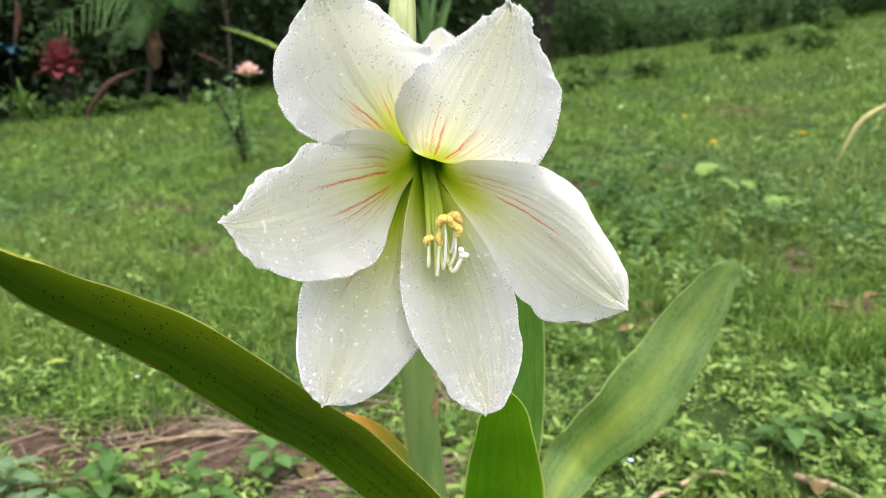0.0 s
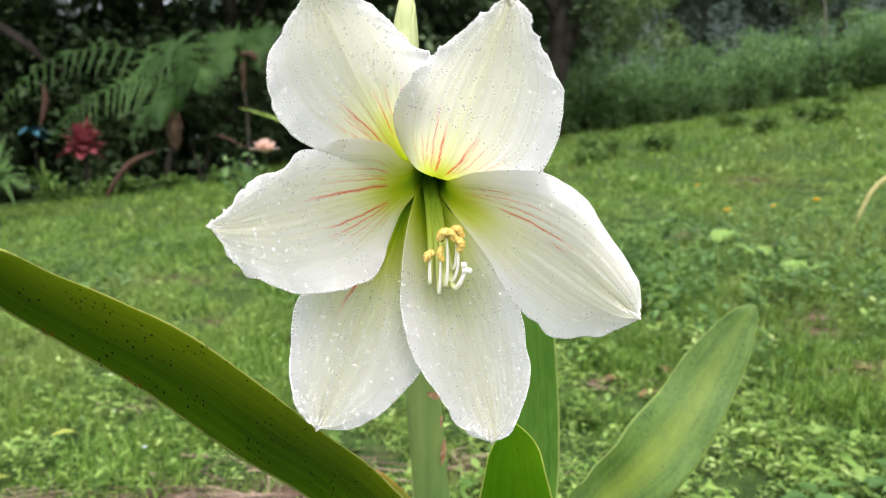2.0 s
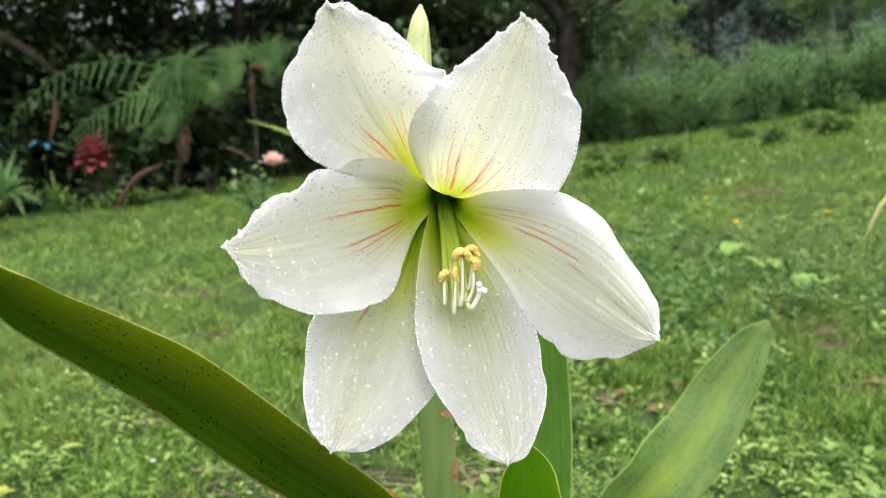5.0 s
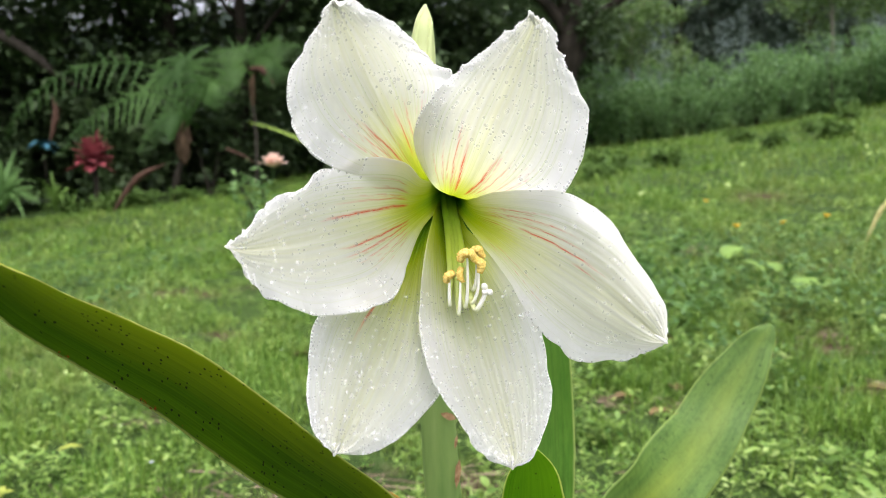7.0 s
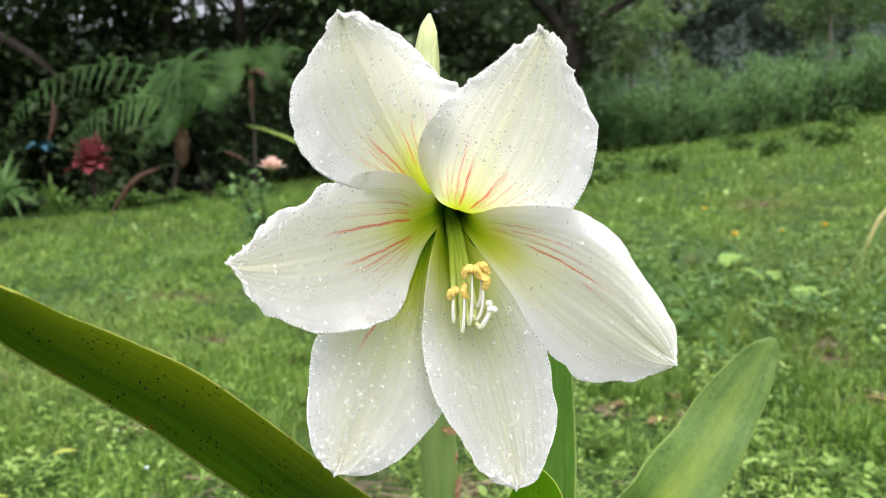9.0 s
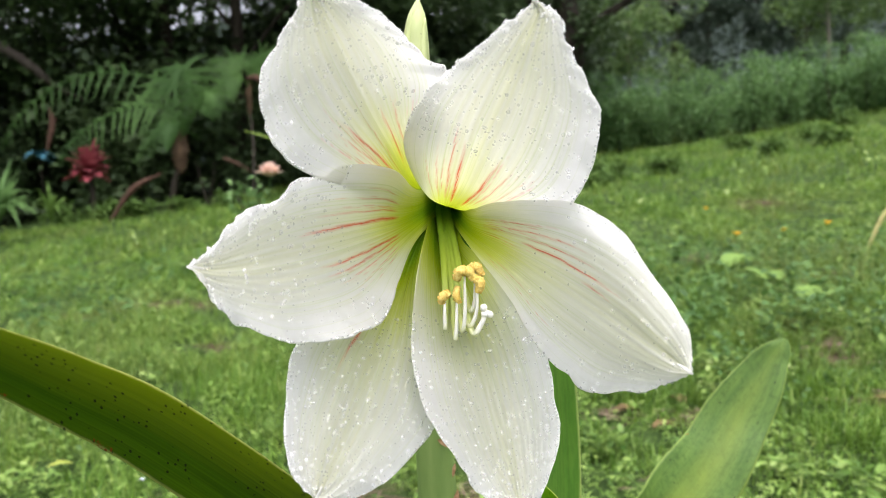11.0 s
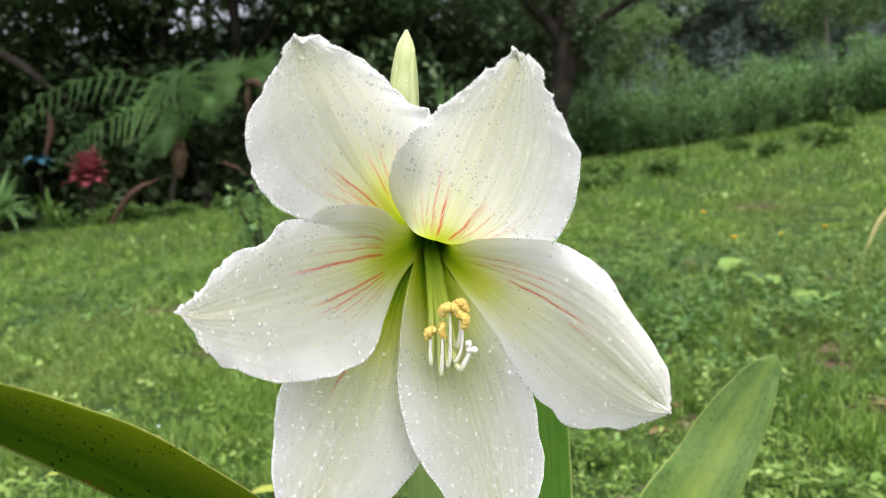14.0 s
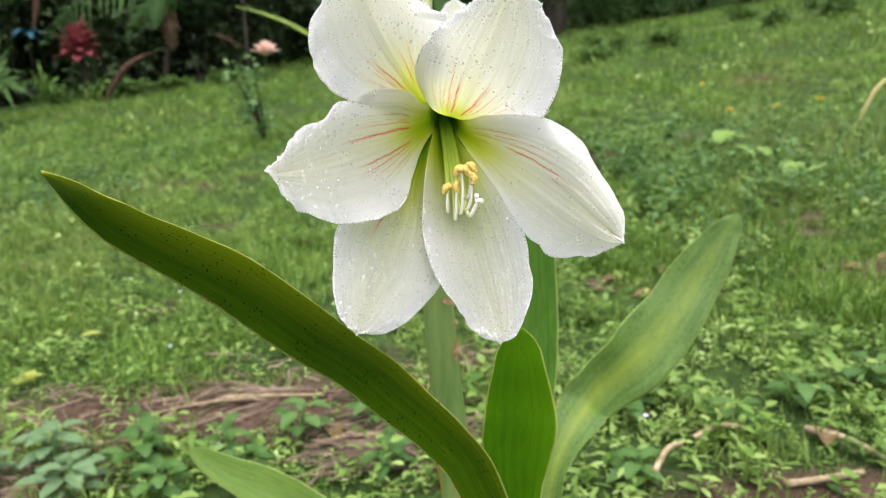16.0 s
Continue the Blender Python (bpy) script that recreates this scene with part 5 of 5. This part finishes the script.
limb("tree_branch", [(-7.2, 10.5, 2.5), (-6.41, 10.4, 2.23), (-6.04, 10.4, 2.05), (-5.78, 10.45, 1.87), (-5.6, 10.7, 1.62), (-5.4, 11.1, 1.45)], [0.08, 0.07, 0.065, 0.06, 0.045, 0.02], BARK_GREY, "thick dark bent branch under the trees", "branch")
for top in ((-3.20, 9.3, 0.64), (-2.95, 9.3, 0.58)):
    limb("dead_twig", [(-3.05, 9.3, 0.02), ((-3.05 + top[0]) / 2, 9.3, 0.3), top], [0.010, 0.008, 0.003], BARK, "thin dry forked stem by the ferns", "stem")
limb("twig", [(-2.75, 9.0, 0.62), (-2.60, 9.0, 0.56), (-2.44, 9.0, 0.47)], [0.016, 0.014, 0.006], DEAD_FROND, "pinkish brown twig hanging in the shade", "twig")
leaf_rosette("spiky_plant", (-0.14, 8.8), 0.35, 14, 1.15, 0.07, HEDGE_LEAVES, "clump of tall upright strap leaves", "plant", (1.1, 1.5), droop=0.15)
v, f = broad_strip([(-1.93, 7.05, 0.86), (-1.70, 7.0, 0.80), (-1.40, 6.95, 0.68), (-1.05, 6.95, 0.45), (-0.9, 6.95, 0.2), (-0.85, 6.95, 0.02)], 0.028)
whole("strap_leaf", make_mesh("strap_leaf", v, f), STRAP, "long arching yellow-green strap leaf", "leaf")

# rose bush in the meadow
rose = shrub((-1.06, 4.4), 0.46, 0.20, HEDGE_LEAVES, 230, (0.025, 0.055), "small rose bush with grey-green leaves", "shrub", name="rose_bush", full=True)
PINK = rough_material("pink_petal", [(0.3, (0.60, 0.38, 0.30)), (0.7, (0.78, 0.64, 0.52))], 40, 0.6, 0.2, 0.003, share=0.25)
for ringn, (rad, up, n) in enumerate(((0.012, 0.03, 4), (0.026, 0.024, 6), (0.038, 0.012, 8))):
    for k in range(n):
        a = 2 * np.pi * k / n + ringn
        v, f = scatter(LEAF_V, LEAF_F, np.array([[-1.013 + 0.3 * rad * np.cos(a), 4.36 + 0.3 * rad * np.sin(a), 0.515]]), np.array([a]), np.array([1.3 - 0.45 * ringn]), np.array([0.0]), np.array([[0.085, 0.14, 0.085]]))
        part("rose_petal", make_mesh("rose_petal", v, f), PINK, rose, "pale pink rose petal")
v, f = tube([(-1.03, 4.39, 0.40), (-1.02, 4.37, 0.46), (-1.013, 4.36, 0.52)], [0.004, 0.003, 0.003], 6, 8)
part("rose_stalk", make_mesh("rose_stalk", v, f), FERN, rose)

# tufts on the slope
for x, y, s in ((1.97, 7.5, 0.26), (1.45, 7.4, 0.34), (3.14, 8.0, 0.24), (3.87, 8.2, 0.34), (4.19, 9.5, 0.26), (5.13, 10.5, 0.34), (3.4, 9.6, 0.22), (1.2, 6.8, 0.2)):
    shrub((x + rng.uniform(-0.05, 0.05), y), s * 0.62, s * 0.85, TUFT_LEAVES, 800, (0.03, 0.07), "low green tuft of weeds on the slope", "weed", "tufts on the slope", "weed_tuft", 9)

# overgrown bank, the big leaning tree and the misty trees behind
for k in range(30):
    x = 0.5 + 0.32 * k + rng.uniform(-0.15, 0.15)
    shrub((x, 11.2 + 0.06 * k + (k % 2) * 0.7 + rng.uniform(0, 0.4)), rng.uniform(0.75, 1.25), rng.uniform(0.65, 0.9), HEDGE_LEAVES, 2600, (0.035, 0.08), "lush green shrub on the overgrown bank", group="shrubs of the bank")
gnarled = thing("tree", (1.30, 10.9, float(height(1.30, 10.9))), "large dark tree with a gnarled forked trunk", "tree")
v, f = tube([(1.25, 10.9, 0.3), (1.32, 10.9, 1.05), (1.39, 10.9, 1.6), (1.48, 10.9, 2.0), (1.45, 10.95, 2.5), (1.30, 11.0, 3.4), (1.4, 11.0, 4.6)], [0.20, 0.155, 0.15, 0.20, 0.16, 0.12, 0.05], 16, 44, 0.07)
part("trunk", make_mesh("trunk", v, f), BARK, gnarled)
centres = []
for points, fat in (([(1.50, 10.9, 2.0), (1.70, 10.85, 2.28), (1.95, 10.8, 2.50), (2.6, 10.7, 2.85), (3.3, 10.6, 3.0)], 0.07), ([(1.45, 10.9, 2.1), (1.15, 10.8, 2.5), (0.6, 10.6, 2.9)], 0.10), ([(1.40, 10.9, 2.9), (2.0, 11.2, 3.6), (2.9, 11.5, 4.2)], 0.07), ([(1.35, 10.95, 3.2), (0.8, 11.4, 4.0), (0.1, 11.8, 4.6)], 0.07), ([(1.40, 10.9, 3.6), (1.8, 10.2, 4.3), (2.2, 9.8, 4.9)], 0.06)):
    v, f = tube(points, [fat, fat * 0.8, fat * 0.25], 9, 24, 0.07)
    part("limb", make_mesh("limb", v, f), BARK, gnarled)
    q = spline(points, 9)[2:]
    centres.append(q + rng.normal(0, 0.22, q.shape) + np.array([0, 0, 0.12]))
centres = np.concatenate(centres)
v, f = leaf_cloud(centres, rng.uniform(0.25, 0.5, len(centres)), 210, (0.06, 0.13))
part("crown", make_mesh("crown", v, f), DARK_LEAVES, gnarled, kind="stuff")
for x, y, tall, spread, tr in ((6.85, 15.2, 3.8, 1.2, 0.036), (8.6, 16, 4.2, 1.4, 0.04), (3.2, 15.5, 3.0, 1.2, 0.035), (10.5, 17, 5, 1.7, 0.05)):
    tree((x, y), tall, spread, tr, PALE_LEAVES, 45, 130, (0.045, 0.10), "slender pale tree above the bank", BARK_PALE, low=0.35, group="slender trees above the bank")
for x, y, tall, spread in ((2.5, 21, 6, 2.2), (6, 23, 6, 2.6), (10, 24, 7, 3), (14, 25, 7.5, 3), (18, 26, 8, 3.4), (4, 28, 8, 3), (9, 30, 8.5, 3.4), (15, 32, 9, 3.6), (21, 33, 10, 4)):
    tree((x, y), tall, spread, 0.14, MIST_LEAVES, 63, 150, (0.11, 0.26), "grey-green tree, rain mist put into its leaf colour", low=0.15, group="trees in the mist")


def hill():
    """A wooded hillside that closes the view; rain mist is put into its colour and a faint glow."""
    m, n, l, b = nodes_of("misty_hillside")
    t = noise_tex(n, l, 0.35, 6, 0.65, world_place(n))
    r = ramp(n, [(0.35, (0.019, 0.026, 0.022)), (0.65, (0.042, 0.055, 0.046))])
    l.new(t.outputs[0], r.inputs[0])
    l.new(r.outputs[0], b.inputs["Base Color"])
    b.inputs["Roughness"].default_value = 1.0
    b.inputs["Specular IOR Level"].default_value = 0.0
    # weak emission stands in for daylight scattered by the mist
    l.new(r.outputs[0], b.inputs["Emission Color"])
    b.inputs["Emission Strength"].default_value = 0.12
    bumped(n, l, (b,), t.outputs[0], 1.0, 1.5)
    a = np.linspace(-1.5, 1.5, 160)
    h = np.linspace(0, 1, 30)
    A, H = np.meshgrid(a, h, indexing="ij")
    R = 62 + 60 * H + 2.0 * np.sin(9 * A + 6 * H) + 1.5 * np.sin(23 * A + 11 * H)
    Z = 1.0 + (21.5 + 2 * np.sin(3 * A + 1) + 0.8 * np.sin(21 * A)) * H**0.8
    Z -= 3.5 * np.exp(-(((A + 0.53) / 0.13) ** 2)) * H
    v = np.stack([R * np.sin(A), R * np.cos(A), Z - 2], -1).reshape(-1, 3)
    whole("backdrop", make_mesh("backdrop", v, grid_faces(160, 30)), m, "wooded hillside in the distance, mist put into its colour", "hill", kind="structure")


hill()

# dry stalk, yellow flowers, broad leaves in the grass
YELLOW = rough_material("yellow_flower", [(0.3, (0.68, 0.36, 0.01)), (0.7, (0.82, 0.50, 0.02))], 300, 0.6, 0.1, 0.001)
for x, y in ((1.621, 3.35), (1.414, 3.3), (1.226, 3.3), (1.366, 4.2)):
    z = float(height(x, y))
    t = thing("yellow_flower", (x, y, z), "small orange-yellow wild flower in the grass", "flower", "yellow wild flowers")
    v, f = tube([(x, y, z - 0.01), (x + 0.004, y, z + 0.05), (x, y, z + 0.09)], [0.0015, 0.0012, 0.001], 6, 8)
    part("stalk", make_mesh("stalk", v, f), GRASS, t)
    k = 9
    for q in range(k):
        v, f = scatter(LEAF_V, LEAF_F, np.array([[x, y, z + 0.09]]), np.array([q * 2 * np.pi / k]), np.array([0.75]), np.zeros(1), np.full((1, 3), 0.024))
        part("petal", make_mesh("petal", v, f), YELLOW, t, "yellow petal")
v, f = tube([(1.710, 3.2, 0.20), (1.735, 3.2, 0.285), (1.784, 3.2, 0.388), (1.877, 3.2, 0.455), (1.95, 3.2, 0.475)], [0.005, 0.008, 0.010, 0.009, 0.003], 6, 20)
whole("dry_stalk", make_mesh("dry_stalk", v, f), BUD_STRAW, "dry pale stalk bending over the grass", "stalk")


# ---- small things near the flower bed ----
BLUE_GREEN = rough_material("blue_green_weed_leaf", [(0.3, (0.075, 0.145, 0.06)), (0.7, (0.145, 0.225, 0.10))], 60, 0.6, 0.2, 0.0006, share=0.3)
STICK = rough_material("weathered_stick", [(0.3, (0.135, 0.10, 0.05)), (0.7, (0.35, 0.285, 0.165))], 70, 0.85, 0.5, 0.002)
DEAD = rough_material("dead_leaf", [(0.3, (0.058, 0.040, 0.015)), (0.7, (0.155, 0.115, 0.045))], 70, 0.8, 0.4, 0.001)


def broad_leaf(base, direction, rise, length, width, droop=0.3, sag=0.25, n=11):
    """One oval leaf blade, folded at its midrib; returns verts, faces."""
    d = np.array([np.cos(direction) * np.cos(rise), np.sin(direction) * np.cos(rise), np.sin(rise)])
    side = np.array([-np.sin(direction), np.cos(direction), 0])
    up = np.cross(d, side)
    rows = []
    for q in np.linspace(0, 1, n):
        w = 0.5 * width * np.sin(np.pi * (0.03 + 0.97 * q) ** 0.85) ** 0.8 + 0.0004
        c = np.asarray(base) + d * length * q - np.array([0, 0, droop * length * q * q])
        for k in (-1, -0.5, 0, 0.5, 1):
            rows.append(c + side * w * k + up * w * sag * abs(k) ** 1.5)
    return np.array(rows), grid_faces(n, 5)


def leafy_weed(at, tall, count, length, width, material, label, group=""):
    x, y = at
    z = float(height(x, y))
    t = thing("broad_leaved_weed", (x, y, z), label, "weed", group)
    v, f = tube([(x, y, z - 0.01), (x + 0.01, y - 0.005, z + tall * 0.5), (x + 0.015, y, z + tall)], [0.003, 0.0025, 0.0015], 7, 14)
    part("stem", make_mesh("stem", v, f), material, t)
    for k in range(count):
        q = (k + 1) / count
        turn, out = k * 2.4 + rng.uniform(-0.3, 0.3), length * rng.uniform(0.15, 0.75) * (1.15 - 0.6 * q)
        root = np.array([x + 0.013 * q, y, z + tall * (0.2 + 0.75 * q)])
        base = root + np.array([np.cos(turn) * out, np.sin(turn) * out, out * 0.45])
        v, f = broad_leaf(base, turn, rng.uniform(-0.1, 0.45), length * rng.uniform(0.75, 1.15), width)
        leaf = part("leaf", make_mesh("leaf", v, f), material, t)
        v, f = tube([root, (root + base) / 2 + np.array([0, 0, 0.002]), base], [0.0011, 0.0009, 0.0008], 5, 5)
        part("leaf_stalk", make_mesh("leaf_stalk", v, f), material, leaf)
    return t


leafy_weed((-0.585, 1.06), 0.09, 18, 0.046, 0.025, BLUE_GREEN, "weed with oval blue-green leaves beside bare soil", "broad-leaved weeds")
leafy_weed((-0.70, 1.02), 0.08, 15, 0.044, 0.025, BLUE_GREEN, "weed with oval blue-green leaves beside bare soil", "broad-leaved weeds")
leafy_weed((-0.42, 1.02), 0.08, 12, 0.040, 0.023, BED_SHADE_WEED, "fresh green weed with oval leaves on the soil", "broad-leaved weeds")
leafy_weed((-0.30, 1.05), 0.07, 12, 0.036, 0.020, BED_SHADE_WEED, "fresh green weed with oval leaves on the soil", "broad-leaved weeds")
leafy_weed((0.36, 1.10), 0.06, 9, 0.045, 0.028, BED_SHADE_WEED, "fresh green weed with oval leaves on the soil", "broad-leaved weeds")
leafy_weed((0.62, 1.08), 0.05, 9, 0.042, 0.026, BED_SHADE_WEED, "fresh green weed with oval leaves on the soil", "broad-leaved weeds")
leafy_weed((0.75, 1.12), 0.05, 9, 0.040, 0.026, BED_SHADE_WEED, "fresh green weed with oval leaves on the soil", "broad-leaved weeds")
leafy_weed((-0.52, 0.98), 0.075, 15, 0.044, 0.025, BLUE_GREEN, "weed with oval blue-green leaves beside bare soil", "broad-leaved weeds")
leafy_weed((-0.36, 0.94), 0.08, 14, 0.036, 0.020, BED_SHADE_WEED, "fresh green weed with oval leaves on the soil", "broad-leaved weeds")
leafy_weed((-0.24, 0.96), 0.08, 14, 0.034, 0.019, BED_SHADE_WEED, "fresh green weed with oval leaves on the soil", "broad-leaved weeds")
leafy_weed((-0.18, 1.10), 0.07, 10, 0.040, 0.024, BED_SHADE_WEED, "fresh green weed with oval leaves on the soil", "broad-leaved weeds")
leafy_weed((-0.06, 1.12), 0.07, 11, 0.036, 0.020, BED_SHADE_WEED, "fresh green weed with oval leaves on the soil", "broad-leaved weeds")
leafy_weed((-0.45, 1.10), 0.08, 11, 0.040, 0.022, BED_SHADE_WEED, "fresh green weed with oval leaves on the soil", "broad-leaved weeds")
leafy_weed((-0.02, 0.98), 0.06, 11, 0.036, 0.020, BED_SHADE_WEED, "fresh green weed with oval leaves on the soil", "broad-leaved weeds")
leafy_weed((0.33, 0.90), 0.05, 10, 0.036, 0.022, BED_SHADE_WEED, "fresh green weed with oval leaves on the soil", "broad-leaved weeds")
leafy_weed((0.50, 1.02), 0.05, 10, 0.034, 0.020, BED_SHADE_WEED, "fresh green weed with oval leaves on the soil", "broad-leaved weeds")
for x, y, turn, ln in ((1.072, 2.95, -1.2, 0.125), (1.115, 2.67, 1.3, 0.10), (1.12, 2.38, -0.8, 0.10)):
    z = float(height(x, y))
    t = thing("large_leaved_weed", (x, y, z), "weed with large pale green leaves in the meadow", "weed", "large-leaved weeds")
    v, f = tube([(x, y, z - 0.01), (x, y, z + 0.03), (x + 0.005, y, z + 0.055)], [0.003, 0.0025, 0.002], 6, 10)
    part("stem", make_mesh("stem", v, f), PALE_WEED, t)
    for q in (0, 1):
        v, f = broad_leaf((x + 0.05 * q, y + 0.02 * q, z + 0.035), 1.6 + 0.8 * turn - 0.9 * q, 0.6, ln * (1 - 0.3 * q), ln * (0.75 - 0.2 * q), 0.25, 0.3)
        part("leaf", make_mesh("leaf", v, f), PALE_WEED, t)


def stick(a, b, radius, label, bend=0.01, lift=0.006):
    p = [np.array([*q, float(height(*q)) + radius * 0.7 + lift]) for q in (a, b)]
    mid = (p[0] + p[1]) / 2 + np.array([0, bend, 0.006])
    v, f = tube([p[0], mid, p[1]], [radius, radius * 0.9, radius * 0.7], 8, 16, 0.06)
    whole("stick", make_mesh("stick", v, f), STICK, label, "stick", "sticks on the ground")


stick((0.359, 0.884), (0.414, 0.950), 0.0046, "pale weathered stick lying among weeds", lift=0.03)
stick((0.434, 0.962), (0.516, 0.977), 0.0042, "brown weathered stick lying among weeds", lift=0.03)
stick((0.610, 1.000), (0.690, 0.895), 0.0060, "brown weathered stick lying on the soil")
stick((0.530, 0.870), (0.640, 0.885), 0.0055, "brown weathered stick lying on the soil", -0.01)
stick((-0.50, 1.224), (-0.25, 1.25), 0.0028, "long dry brown stalk lying on bare soil")
stick((-0.36, 1.27), (-0.16, 1.245), 0.0032, "long dry brown stalk lying on bare soil", -0.01)
stick((-0.15, 1.08), (0.03, 1.06), 0.0036, "dry brown stalk lying on bare soil")
stick((-0.60, 1.13), (-0.42, 1.12), 0.0034, "dry brown stalk lying on bare soil")
stick((1.62, 2.36), (1.95, 2.42), 0.0090, "dry brown branch lying in the weeds")
for x, y, a in ((0.424, 1.694, 0.3), (0.656, 2.105, 1.2), (1.04, 1.66, 0.2), (0.98, 1.60, 2.6), (-0.11, 1.076, 1.9), (0.482, 1.588, 0.3), (0.579, 1.708, 2.0), (-0.05, 1.10, 0.8), (0.02, 1.06, 2.4), (0.62, 0.95, 1.2), (-0.413, 2.196, 0.5), (1.55, 2.3, 1.0), (1.75, 2.4, 2.2)):
    v, f = broad_leaf((x, y, float(height(x, y)) + 0.012), a, 0.25, 0.07, 0.030, 0.35, 0.6)
    whole("fallen_leaf", make_mesh("fallen_leaf", v, f), DEAD, "curled brown dead leaf on the ground", "leaf", "fallen leaves")

YELLOWED = rough_material("yellowed_leaf", [(0.3, (0.20, 0.25, 0.03)), (0.7, (0.34, 0.37, 0.08))], 60, 0.6, 0.2, 0.0006, share=0.3)
for x, y, a, ln in ((-0.797, 1.595, 0.4, 0.055), (-0.31, 1.438, 0.1, 0.075), (-0.83, 1.374, 0.9, 0.07), (-0.80, 1.39, 2.2, 0.06)):
    v, f = broad_leaf((x, y, float(height(x, y)) + 0.02), a, 0.35, ln, ln * 0.42, 0.3, 0.3)
    whole("yellowed_leaf", make_mesh("yellowed_leaf", v, f), YELLOWED, "yellowing leaf among green weeds", "leaf", "yellowing leaves")
PALE_BLUE = rough_material("pale_blue_petal", [(0.3, (0.38, 0.42, 0.50)), (0.7, (0.55, 0.58, 0.62))], 300, 0.6, 0.1, 0.001)
# pale blue-white specks, each built as five small petals on a stalk
for x, y in ((-0.821, 1.947), (-0.635, 1.81), (-0.538, 1.477), (-0.695, 1.683), (0.381, 1.036), (-0.45, 2.2), (-0.30, 1.06)):
    z = float(height(x, y))
    t = thing("pale_speck", (x, y, z), "tiny pale five-petalled speck among the weeds", "flower", "tiny pale wild flowers")
    v, f = tube([(x, y, z - 0.005), (x + 0.002, y, z + 0.015), (x, y, z + 0.03)], [0.0009, 0.0008, 0.0007], 5, 6)
    part("stalk", make_mesh("stalk", v, f), GRASS, t)
    for q in range(5):
        v, f = scatter(LEAF_V, LEAF_F, np.array([[x, y, z + 0.03]]), np.array([q * 2 * np.pi / 5]), np.array([0.5]), np.zeros(1), np.array([[0.006, 0.008, 0.006]]))
        part("petal", make_mesh("petal", v, f), PALE_BLUE, t, "pale petal")
